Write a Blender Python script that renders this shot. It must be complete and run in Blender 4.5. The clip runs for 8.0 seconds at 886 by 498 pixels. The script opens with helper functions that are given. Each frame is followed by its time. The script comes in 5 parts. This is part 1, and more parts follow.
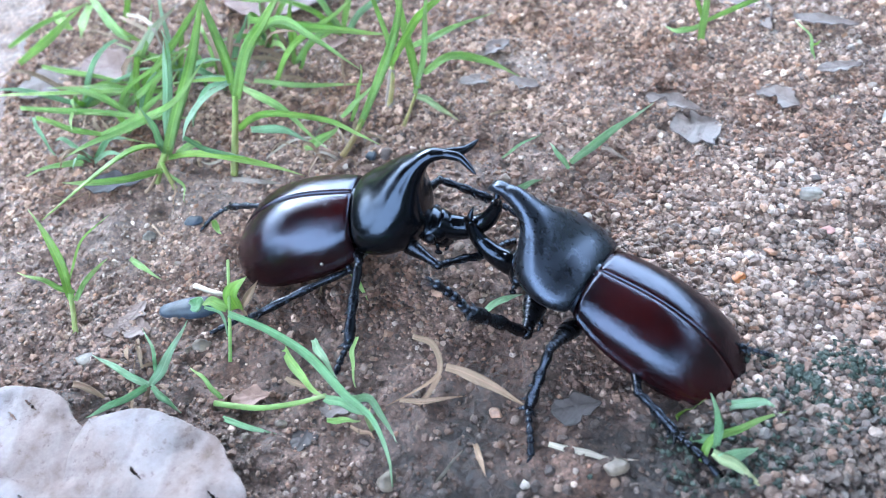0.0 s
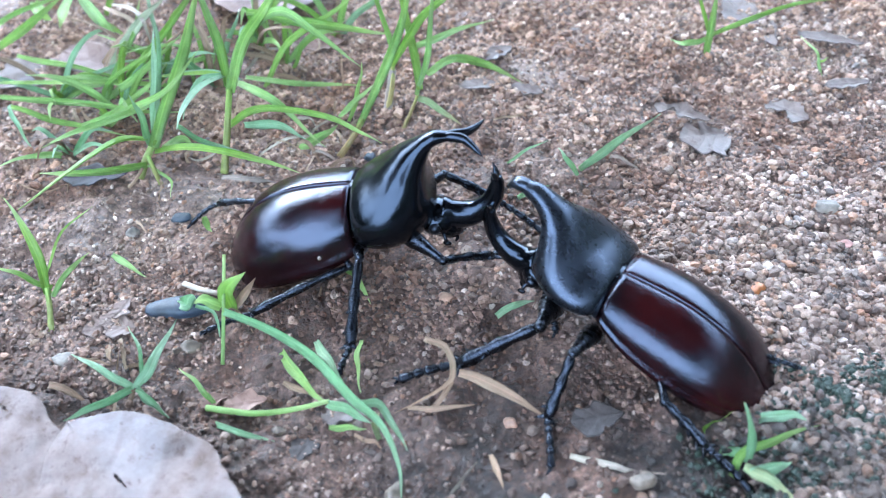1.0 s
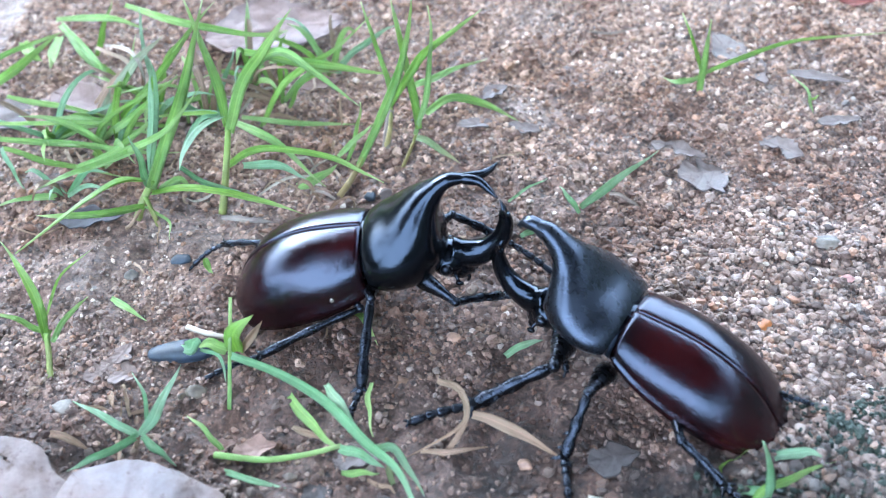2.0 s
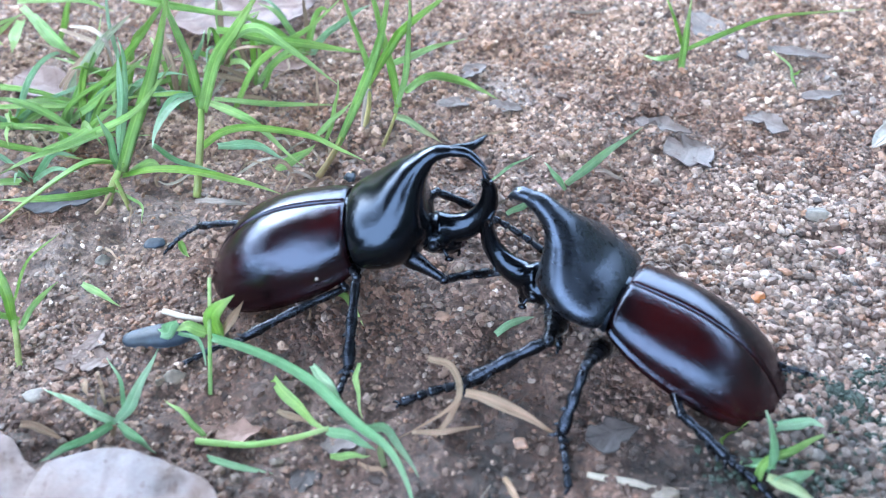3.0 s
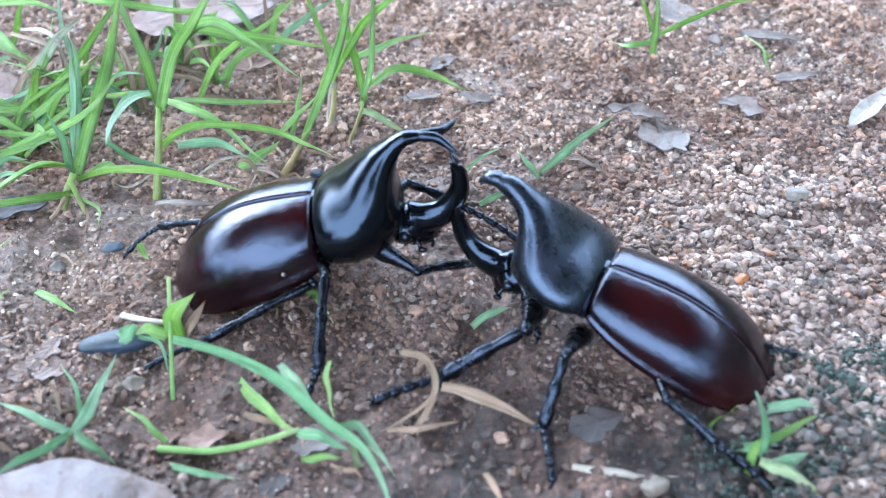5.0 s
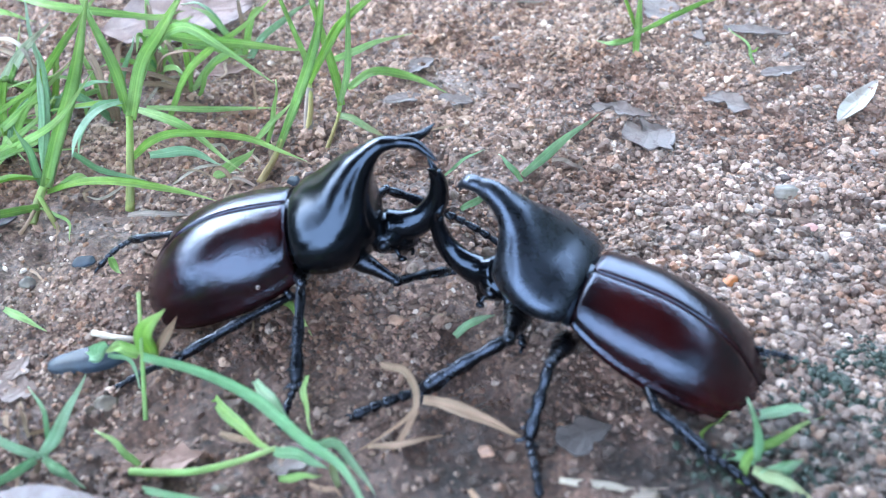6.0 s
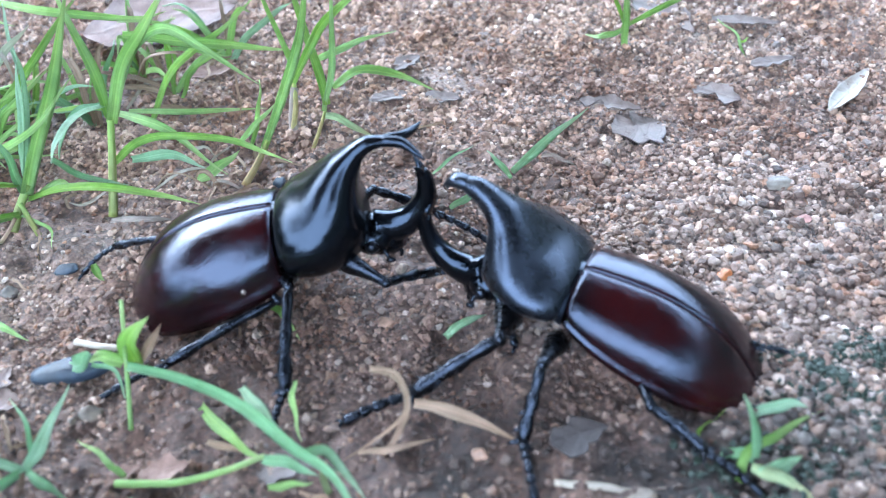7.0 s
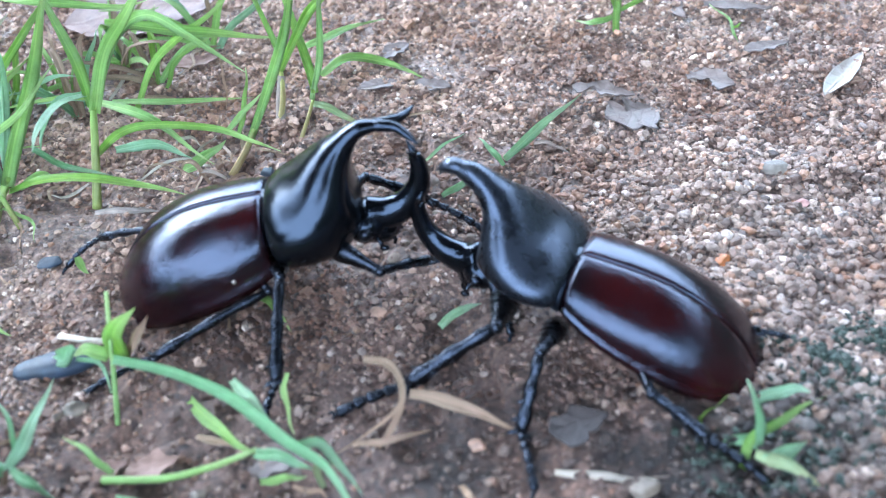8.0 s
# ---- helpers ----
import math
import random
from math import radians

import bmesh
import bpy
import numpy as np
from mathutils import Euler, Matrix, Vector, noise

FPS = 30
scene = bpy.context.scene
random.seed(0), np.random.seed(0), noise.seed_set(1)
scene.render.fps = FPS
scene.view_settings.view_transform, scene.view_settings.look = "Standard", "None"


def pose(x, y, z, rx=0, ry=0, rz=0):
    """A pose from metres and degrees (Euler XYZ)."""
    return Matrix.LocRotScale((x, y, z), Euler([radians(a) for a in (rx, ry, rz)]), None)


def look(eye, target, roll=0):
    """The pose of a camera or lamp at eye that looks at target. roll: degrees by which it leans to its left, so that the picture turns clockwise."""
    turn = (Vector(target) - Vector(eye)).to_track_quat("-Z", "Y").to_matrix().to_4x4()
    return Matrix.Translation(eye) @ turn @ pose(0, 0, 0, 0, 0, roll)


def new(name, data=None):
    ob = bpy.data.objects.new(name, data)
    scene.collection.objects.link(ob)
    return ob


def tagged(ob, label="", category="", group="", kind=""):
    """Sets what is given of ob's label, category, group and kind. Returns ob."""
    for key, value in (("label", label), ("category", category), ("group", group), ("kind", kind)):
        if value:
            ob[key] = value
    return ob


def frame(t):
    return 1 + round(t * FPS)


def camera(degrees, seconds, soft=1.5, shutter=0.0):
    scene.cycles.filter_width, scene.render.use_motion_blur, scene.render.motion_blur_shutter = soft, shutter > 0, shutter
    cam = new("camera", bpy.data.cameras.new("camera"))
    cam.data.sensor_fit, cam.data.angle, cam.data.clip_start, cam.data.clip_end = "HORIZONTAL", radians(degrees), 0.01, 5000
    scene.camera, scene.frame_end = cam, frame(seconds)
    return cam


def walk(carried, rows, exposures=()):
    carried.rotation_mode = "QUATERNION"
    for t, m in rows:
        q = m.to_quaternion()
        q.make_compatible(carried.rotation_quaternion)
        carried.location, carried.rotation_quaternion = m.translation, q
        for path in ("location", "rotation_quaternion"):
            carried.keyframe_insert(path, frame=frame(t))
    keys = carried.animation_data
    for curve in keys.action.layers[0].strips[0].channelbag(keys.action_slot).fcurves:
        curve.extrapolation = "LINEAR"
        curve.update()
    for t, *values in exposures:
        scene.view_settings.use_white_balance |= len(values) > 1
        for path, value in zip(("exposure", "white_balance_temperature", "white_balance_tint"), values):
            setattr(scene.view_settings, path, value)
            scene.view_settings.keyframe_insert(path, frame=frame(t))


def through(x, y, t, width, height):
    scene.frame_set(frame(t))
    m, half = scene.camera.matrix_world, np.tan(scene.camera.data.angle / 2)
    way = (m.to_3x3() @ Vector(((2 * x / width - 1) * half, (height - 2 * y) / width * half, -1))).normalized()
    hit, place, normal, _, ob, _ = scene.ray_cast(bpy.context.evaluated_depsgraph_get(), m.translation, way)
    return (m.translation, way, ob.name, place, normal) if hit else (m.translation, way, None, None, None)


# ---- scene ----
cam = camera(52.67, 8.0, 1.1)
CM = 0.01
PATH = [
    (0, 0.0443, -10.8141, 11.3125, 42.833, 6.254, 0.421),
    (0.5, -0.6448, -10.7530, 10.8619, 44.392, 4.169, -0.434),
    (1, -0.9635, -10.6902, 10.4649, 45.081, 2.867, -0.648),
    (1.5, -1.1340, -10.6000, 10.4748, 46.135, 1.682, -1.547),
    (1.7, -1.3021, -10.5797, 10.5513, 47.107, 1.986, -1.829),
    (3, -1.8579, -10.5008, 9.9100, 47.359, 1.236, -4.683),
    (3.5, -1.5108, -10.3511, 9.7047, 47.633, 1.845, -5.561),
    (4, -1.8574, -10.4933, 9.6757, 47.930, 1.798, -6.183),
    (4.5, -1.7923, -10.4567, 9.5304, 48.192, 1.770, -6.496),
    (5, -1.7627, -10.3632, 9.2655, 48.355, 1.788, -7.050),
    (5.2, -1.6336, -10.3134, 9.0860, 48.788, 1.796, -7.312),
    (6.5, -1.5354, -9.9205, 9.0547, 48.185, 2.833, -8.845),
    (7, -1.4599, -9.8797, 8.9349, 48.214, 3.100, -9.361),
    (7.5, -1.3496, -9.8463, 8.7295, 48.091, 3.126, -9.859),
    (8, -1.5489, -9.7560, 8.6576, 48.033, 2.988, -10.411),
]
walk(cam, [(t, pose(x * CM, y * CM, z * CM, rx, ry, rz)) for t, x, y, z, rx, ry, rz in PATH],
     exposures=[(0.0, 3.46, 4900, 4), (8.0, 3.46, 4900, 4)])

# ---- light: an open, softly overcast sky, brightest on one side ----
world = bpy.data.worlds.new("sky")
scene.world = world
world.use_nodes = True
wn, wl = world.node_tree.nodes, world.node_tree.links
sky = wn.new("ShaderNodeTexSky")
sky.sky_type, sky.sun_disc = "NISHITA", False
sky.sun_elevation, sky.sun_rotation = radians(35), radians(319)
sky.air_density, sky.dust_density = 1.0, 5.0
cloud = wn.new("ShaderNodeMixRGB")
cloud.inputs["Fac"].default_value = 0.8
cloud.inputs["Color2"].default_value = (8.0, 8.4, 8.7, 1)
wl.new(sky.outputs["Color"], cloud.inputs["Color1"])
wl.new(cloud.outputs["Color"], wn["Background"].inputs["Color"])
wn["Background"].inputs["Strength"].default_value = 0.15
sun_data = bpy.data.lights.new("sun", "SUN")
sun_data.energy, sun_data.angle, sun_data.color = 0.25, radians(24), (1.0, 0.99, 0.97)
cam.data.dof.use_dof, cam.data.dof.focus_distance, cam.data.dof.aperture_fstop = True, 0.146, 24.0
sun = new("sun", sun_data)
sun.matrix_world = look((-3.0, 3.5, 3.2), (0, 0, 0))


# ---- materials ----
def material(name):
    m = bpy.data.materials.new(name)
    m.use_nodes = True
    nodes = m.node_tree.nodes
    return m, nodes, m.node_tree.links, nodes["Principled BSDF"]


def noise_node(nodes, links, scale, detail=4.0, rough=0.55, where=None):
    n = nodes.new("ShaderNodeTexNoise")
    n.inputs["Scale"].default_value, n.inputs["Detail"].default_value = scale, detail
    n.inputs["Roughness"].default_value = rough
    if where is not None:
        links.new(where, n.inputs["Vector"])
    return n.outputs["Fac"]


def ramp(nodes, links, fac, *stops):
    r = nodes.new("ShaderNodeValToRGB")
    while len(r.color_ramp.elements) < len(stops):
        r.color_ramp.elements.new(0.5)
    for e, (p, c) in zip(r.color_ramp.elements, stops):
        e.position, e.color = p, (*c, 1)
    links.new(fac, r.inputs["Fac"])
    return r.outputs["Color"]


def mixed(nodes, links, fac, a, b, kind="MIX"):
    n = nodes.new("ShaderNodeMixRGB")
    n.blend_type = kind
    for value, socket in ((fac, n.inputs["Fac"]), (a, n.inputs["Color1"]), (b, n.inputs["Color2"])):
        if isinstance(value, (int, float)):
            socket.default_value = value
        elif isinstance(value, tuple):
            socket.default_value = (*value, 1)
        else:
            links.new(value, socket)
    return n.outputs["Color"]


def bumped(nodes, links, bsdf, height, strength, distance):
    b = nodes.new("ShaderNodeBump")
    b.inputs["Strength"].default_value, b.inputs["Distance"].default_value = strength, distance
    links.new(height, b.inputs["Height"])
    links.new(b.outputs["Normal"], bsdf.inputs["Normal"])


def object_space(nodes):
    return nodes.new("ShaderNodeTexCoord").outputs["Object"]


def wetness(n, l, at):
    """Dry sandy soil at the back; dark wet mud in uneven patches towards the front, with the shade there painted in."""
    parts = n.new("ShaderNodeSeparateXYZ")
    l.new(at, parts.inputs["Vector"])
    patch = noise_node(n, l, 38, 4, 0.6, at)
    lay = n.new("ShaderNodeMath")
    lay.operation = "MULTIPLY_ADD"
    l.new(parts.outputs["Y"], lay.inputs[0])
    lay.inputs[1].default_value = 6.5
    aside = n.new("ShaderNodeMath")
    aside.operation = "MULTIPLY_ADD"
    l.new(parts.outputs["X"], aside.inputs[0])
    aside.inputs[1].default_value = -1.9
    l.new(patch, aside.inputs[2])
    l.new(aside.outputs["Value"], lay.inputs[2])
    # Darkens towards the front and right: wet mud, with front shade in the colour too.
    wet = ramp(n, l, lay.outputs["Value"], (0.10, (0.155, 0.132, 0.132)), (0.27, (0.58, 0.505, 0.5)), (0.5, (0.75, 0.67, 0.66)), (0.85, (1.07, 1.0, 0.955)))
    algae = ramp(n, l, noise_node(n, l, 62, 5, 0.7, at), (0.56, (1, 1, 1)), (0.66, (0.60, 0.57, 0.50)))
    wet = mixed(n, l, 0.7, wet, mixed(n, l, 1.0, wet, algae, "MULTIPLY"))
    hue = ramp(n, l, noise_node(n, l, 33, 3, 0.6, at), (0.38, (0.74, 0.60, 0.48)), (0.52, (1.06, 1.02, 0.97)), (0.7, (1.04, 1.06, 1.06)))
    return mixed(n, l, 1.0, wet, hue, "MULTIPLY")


def soil_material():
    m, n, l, b = material("damp_soil")
    at = object_space(n)
    fine = noise_node(n, l, 900, 6, 0.7, at)
    broad = noise_node(n, l, 45, 4, 0.6, at)
    crumbs = noise_node(n, l, 260, 5, 0.65, at)
    earth = ramp(n, l, fine, (0.34, (0.05, 0.031, 0.024)), (0.52, (0.205, 0.136, 0.102)), (0.70, (0.46, 0.345, 0.275)))
    damp = ramp(n, l, broad, (0.38, (0.5, 0.47, 0.47)), (0.62, (1.0, 1.0, 1.0)))
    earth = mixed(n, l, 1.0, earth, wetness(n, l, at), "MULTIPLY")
    l.new(mixed(n, l, 0.7, earth, damp, "MULTIPLY"), b.inputs["Base Color"])
    l.new(ramp(n, l, broad, (0.38, (0.32, 0.32, 0.32)), (0.6, (0.8, 0.8, 0.8))), b.inputs["Roughness"])
    bumped(n, l, b, mixed(n, l, 0.5, fine, crumbs), 1.0, 0.0016)
    return m


def grain_material(name, pale, damp=0.85):
    """Mixed river grit: quartz, tan, rust, grey, each grain of its own shade."""
    m, n, l, b = material(name)
    pick = n.new("ShaderNodeNewGeometry").outputs["Random Per Island"]
    return finish_stone(m, n, l, b, pick, pale, damp)


def clod_material():
    """Crumbled earth: dull brown lumps, from dark humus to dry tan."""
    m, n, l, b = material("soil_crumb")
    pick = n.new("ShaderNodeNewGeometry").outputs["Random Per Island"]
    shade = ramp(n, l, pick, (0.0, (0.09, 0.058, 0.046)), (0.35, (0.20, 0.135, 0.105)), (0.65, (0.32, 0.225, 0.178)), (0.9, (0.46, 0.36, 0.295)), (1.0, (0.26, 0.155, 0.10)))
    at = object_space(n)
    fine = noise_node(n, l, 1800, 5, 0.75, at)
    tone = mixed(n, l, 0.7, shade, ramp(n, l, fine, (0.3, (0.4, 0.36, 0.33)), (0.7, (1.35, 1.3, 1.2))), "MULTIPLY")
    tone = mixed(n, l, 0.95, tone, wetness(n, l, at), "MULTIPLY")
    l.new(tone, b.inputs["Base Color"])
    b.inputs["Roughness"].default_value = 0.8
    bumped(n, l, b, fine, 0.9, 0.0004)
    return m


def pebble_material(name, pale):
    m, n, l, b = material(name)
    pick = n.new("ShaderNodeObjectInfo").outputs["Random"]
    return finish_stone(m, n, l, b, pick, pale, 0.5)


def finish_stone(m, n, l, b, pick, pale, damp):
    p = pale
    shade = ramp(n, l, pick, (0.0, (0.07 * p, 0.05 * p, 0.043 * p)), (0.25, (0.17 * p, 0.12 * p, 0.094 * p)), (0.48, (0.29 * p, 0.215 * p, 0.172 * p)),
                 (0.62, (0.33 * p, 0.275 * p, 0.24 * p)), (0.75, (0.44 * p, 0.36 * p, 0.295 * p)), (0.85, (0.36 * p, 0.21 * p, 0.125 * p)), (0.96, (0.72 * p, 0.66 * p, 0.59 * p)), (1.0, (0.2 * p, 0.18 * p, 0.175 * p)))
    at = object_space(n)
    speck = noise_node(n, l, 2500, 4, 0.7, at)
    stain = noise_node(n, l, 380, 3, 0.6, at)
    tone = mixed(n, l, 0.55, shade, ramp(n, l, speck, (0.3, (0.45, 0.42, 0.4)), (0.7, (1.25, 1.2, 1.15))), "MULTIPLY")
    tone = mixed(n, l, 0.5, tone, ramp(n, l, stain, (0.35, (0.55, 0.45, 0.38)), (0.62, (1.1, 1.1, 1.1))), "MULTIPLY")
    # Share of the mud tone and painted front shade that each stone takes.
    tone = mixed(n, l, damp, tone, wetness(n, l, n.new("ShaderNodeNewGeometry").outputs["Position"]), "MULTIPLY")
    l.new(tone, b.inputs["Base Color"])
    b.inputs["Roughness"].default_value = 0.55
    bumped(n, l, b, speck, 0.8, 0.0003)
    return m


def chitin_material(name, dark, warm, rough, relief=0.3, sheen=(0.6, 0.7, 1.0, 1), ior=1.47, wear=(0.5, 1.9)):
    """Polished beetle shell with faint pits, scuffs and a slow change of tint."""
    m, n, l, b = material(name)
    at = object_space(n)
    tint = noise_node(n, l, 120, 3, 0.5, at)
    scuff = noise_node(n, l, 700, 5, 0.7, at)
    pits = noise_node(n, l, 3500, 2, 0.5, at)
    l.new(ramp(n, l, tint, (0.35, dark), (0.65, warm)), b.inputs["Base Color"])
    grain = n.new("ShaderNodeMapping")
    grain.inputs["Scale"].default_value = (0.35, 1.0, 1.0)
    l.new(at, grain.inputs["Vector"])
    streak = noise_node(n, l, 520, 6, 0.72, grain.outputs["Vector"])
    worn = mixed(n, l, 0.55, scuff, streak)
    l.new(ramp(n, l, worn, (0.38, (rough * wear[0],) * 3), (0.5, (rough * 0.9,) * 3), (0.64, (rough * wear[1],) * 3)), b.inputs["Roughness"])
    b.inputs["IOR"].default_value = ior
    b.inputs["Specular Tint"].default_value = sheen
    ripple = noise_node(n, l, 330, 4, 0.6, grain.outputs["Vector"])
    bumped(n, l, b, mixed(n, l, 0.45, mixed(n, l, 0.4, worn, pits), ripple), relief, 0.0003)
    return m


def leaf_material(name, young, old, tip, through=0.35, rough=0.42):
    """A blade of grass: lengthwise veins, shade from blade to blade, light passing through."""
    m, n, l, b = material(name)
    uv = n.new("ShaderNodeTexCoord").outputs["UV"]
    parts = n.new("ShaderNodeSeparateXYZ")
    l.new(uv, parts.inputs["Vector"])
    stretch = n.new("ShaderNodeMapping")
    stretch.inputs["Scale"].default_value = (26, 1.2, 1)
    l.new(uv, stretch.inputs["Vector"])
    veins = noise_node(n, l, 1.0, 3, 0.6, stretch.outputs["Vector"])
    spots = noise_node(n, l, 420, 4, 0.65, object_space(n))
    pick = n.new("ShaderNodeObjectInfo").outputs["Random"]
    body = mixed(n, l, pick, young, old)
    cloudy = noise_node(n, l, 60, 3, 0.6, object_space(n))
    body = mixed(n, l, 0.6, body, ramp(n, l, cloudy, (0.35, (0.62, 0.68, 0.6)), (0.65, (1.3, 1.22, 1.3))), "MULTIPLY")
    rib = ramp(n, l, parts.outputs["X"], (0.40, (1, 1, 1)), (0.48, (1.35, 1.25, 1.3)), (0.52, (1.35, 1.25, 1.3)), (0.60, (1, 1, 1)))
    body = mixed(n, l, 0.8, body, rib, "MULTIPLY")
    body = mixed(n, l, 0.45, body, ramp(n, l, veins, (0.35, (0.7, 0.72, 0.6)), (0.65, (1.25, 1.2, 1.2))), "MULTIPLY")
    body = mixed(n, l, 0.35, body, ramp(n, l, spots, (0.32, (0.6, 0.55, 0.45)), (0.6, (1.1, 1.1, 1.1))), "MULTIPLY")
    end = ramp(n, l, parts.outputs["Y"], (0.55, (0, 0, 0)), (0.95, (1, 1, 1)))
    body = mixed(n, l, end, body, mixed(n, l, 0.6, body, tip))
    l.new(body, b.inputs["Base Color"])
    b.inputs["Roughness"].default_value = rough
    bumped(n, l, b, veins, 0.7, 0.0003)
    glow = n.new("ShaderNodeBsdfTranslucent")
    l.new(body, glow.inputs["Color"])
    both = n.new("ShaderNodeMixShader")
    both.inputs["Fac"].default_value = through
    l.new(b.outputs["BSDF"], both.inputs[1])
    l.new(glow.outputs["BSDF"], both.inputs[2])
    l.new(both.outputs["Shader"], n["Material Output"].inputs["Surface"])
    return m


def dead_leaf_material(name, pale, dark):
    """Dry leaf skin: pale, blotched, with brown specks, rot patches and faint side veins."""
    pale, dark = (tuple(0.74 * c for c in shade) for shade in (pale, dark))
    m, n, l, b = material(name)
    uv = n.new("ShaderNodeTexCoord").outputs["UV"]
    at = object_space(n)
    blotch = noise_node(n, l, 150, 5, 0.65, at)
    grain = noise_node(n, l, 1500, 4, 0.7, at)
    wave = n.new("ShaderNodeTexWave")
    wave.wave_type, wave.bands_direction = "BANDS", "DIAGONAL"
    wave.inputs["Scale"].default_value, wave.inputs["Distortion"].default_value = 2.6, 3.0
    l.new(uv, wave.inputs["Vector"])
    vein = ramp(n, l, wave.outputs["Fac"], (0.0, (0.72, 0.66, 0.62)), (0.09, (1, 1, 1)))
    tone = ramp(n, l, blotch, (0.34, dark), (0.48, pale), (0.70, tuple(c * 1.2 for c in pale)))
    spots = noise_node(n, l, 420, 4, 0.7, at)
    tone = mixed(n, l, 0.75, tone, ramp(n, l, spots, (0.33, (0.45, 0.34, 0.27)), (0.43, (1, 1, 1))), "MULTIPLY")
    patch = noise_node(n, l, 55, 4, 0.6, at)
    tone = mixed(n, l, 0.7, tone, ramp(n, l, patch, (0.36, (0.64, 0.46, 0.36)), (0.45, (0.92, 0.78, 0.72)), (0.54, (1, 0.97, 0.98)), (0.66, (0.93, 0.97, 1.06))), "MULTIPLY")
    tone = mixed(n, l, 0.35, tone, ramp(n, l, grain, (0.3, (0.6, 0.56, 0.52)), (0.65, (1.1, 1.1, 1.1))), "MULTIPLY")
    l.new(mixed(n, l, 0.5, tone, vein, "MULTIPLY"), b.inputs["Base Color"])
    b.inputs["Roughness"].default_value = 0.8
    bumped(n, l, b, mixed(n, l, 0.85, wave.outputs["Fac"], mixed(n, l, 0.4, blotch, spots)), 0.5, 0.0008)
    return m


SOIL = soil_material()
GRIT = grain_material("sandy_grit", 0.95, 0.95)
CLOD = clod_material()
MOSS = leaf_material("dark_moss", (0.005, 0.010, 0.005), (0.010, 0.019, 0.009), (0.010, 0.019, 0.009), 0.0, 0.6)
GRAVEL = grain_material("pale_gravel", 1.08, 0.85)
PEBBLE = pebble_material("river_pebble", 0.9)
SATIN = chitin_material("satin_black_shell", (0.003, 0.0032, 0.004), (0.005, 0.005, 0.0056), 0.31, 0.1, (0.66, 0.74, 1.0, 1), 1.58, (0.8, 1.25))
SHELL = chitin_material("black_shell", (0.0012, 0.0013, 0.0016), (0.0026, 0.0026, 0.003), 0.15, 0.3, (0.64, 0.74, 1.0, 1), 1.42)
WING = chitin_material("maroon_wing_case", (0.003, 0.0012, 0.0015), (0.0125, 0.0018, 0.002), 0.11, 0.62, (0.66, 0.74, 1.0, 1), 1.49, (0.45, 2.4))
LEGS = chitin_material("black_leg", (0.0012, 0.0012, 0.0016), (0.003, 0.0027, 0.0027), 0.26, 0.8, (0.7, 0.76, 1.0, 1), 1.42)
JOINT = chitin_material("dull_joint_skin", (0.001, 0.001, 0.001), (0.002, 0.0018, 0.0018), 0.6)
BELLY = chitin_material("brown_underside", (0.012, 0.005, 0.004), (0.03, 0.012, 0.008), 0.4)
GRASS = leaf_material("green_blade", (0.28, 0.44, 0.06), (0.39, 0.55, 0.22), (0.50, 0.56, 0.27), 0.5, 0.34)
GRASS_PALE = leaf_material("blue_green_blade", (0.25, 0.43, 0.21), (0.42, 0.57, 0.38), (0.50, 0.60, 0.42), 0.5, 0.32)
YELLOWING = leaf_material("yellowing_blade", (0.27, 0.37, 0.15), (0.33, 0.39, 0.2), (0.62, 0.48, 0.27))
SHEATH = leaf_material("sheath", (0.26, 0.30, 0.08), (0.34, 0.24, 0.10), (0.25, 0.42, 0.06), 0.2)
CUT_GRASS = leaf_material("cut_blade", (0.36, 0.54, 0.28), (0.46, 0.62, 0.38), (0.5, 0.6, 0.42), 0.4, 0.4)
PALE_STRAW = leaf_material("bleached_straw", (0.38, 0.32, 0.255), (0.44, 0.38, 0.31), (0.34, 0.27, 0.21), 0.1, 0.6)
DRYING = leaf_material("drying_blade", (0.30, 0.35, 0.21), (0.37, 0.39, 0.26), (0.36, 0.29, 0.19), 0.25, 0.5)
STRAW = leaf_material("dry_straw", (0.28, 0.185, 0.115), (0.38, 0.27, 0.18), (0.26, 0.16, 0.09), 0.2, 0.55)
BARK = leaf_material("dry_bark", (0.17, 0.13, 0.10), (0.23, 0.19, 0.16), (0.23, 0.19, 0.15), 0.0, 0.7)
DEAD_LEAF = dead_leaf_material("bleached_leaf", (0.228, 0.187, 0.178), (0.16, 0.118, 0.10))
PINK_LEAF = dead_leaf_material("pinkish_leaf", (0.27, 0.195, 0.17), (0.15, 0.10, 0.085))
GREY_LEAF = dead_leaf_material("grey_leaf", (0.19, 0.155, 0.14), (0.11, 0.085, 0.075))
FLAKE = dead_leaf_material("pale_flake", (0.22, 0.165, 0.14), (0.14, 0.10, 0.08))
SCRAP = dead_leaf_material("brown_scrap", (0.27, 0.175, 0.135), (0.16, 0.10, 0.075))
WET_LEAF = dead_leaf_material("wet_leaf", (0.062, 0.05, 0.047), (0.03, 0.024, 0.022))
RUST_LEAF = dead_leaf_material("rust_leaf", (0.16, 0.035, 0.018), (0.08, 0.016, 0.01))
MUD_LEAF = dead_leaf_material("muddy_leaf", (0.19, 0.155, 0.14), (0.09, 0.07, 0.06))
DARK_LEAF = dead_leaf_material("dark_leaf", (0.06, 0.055, 0.06), (0.03, 0.026, 0.028))
PETAL = dead_leaf_material("white_petal", (0.47, 0.45, 0.41), (0.36, 0.33, 0.28))


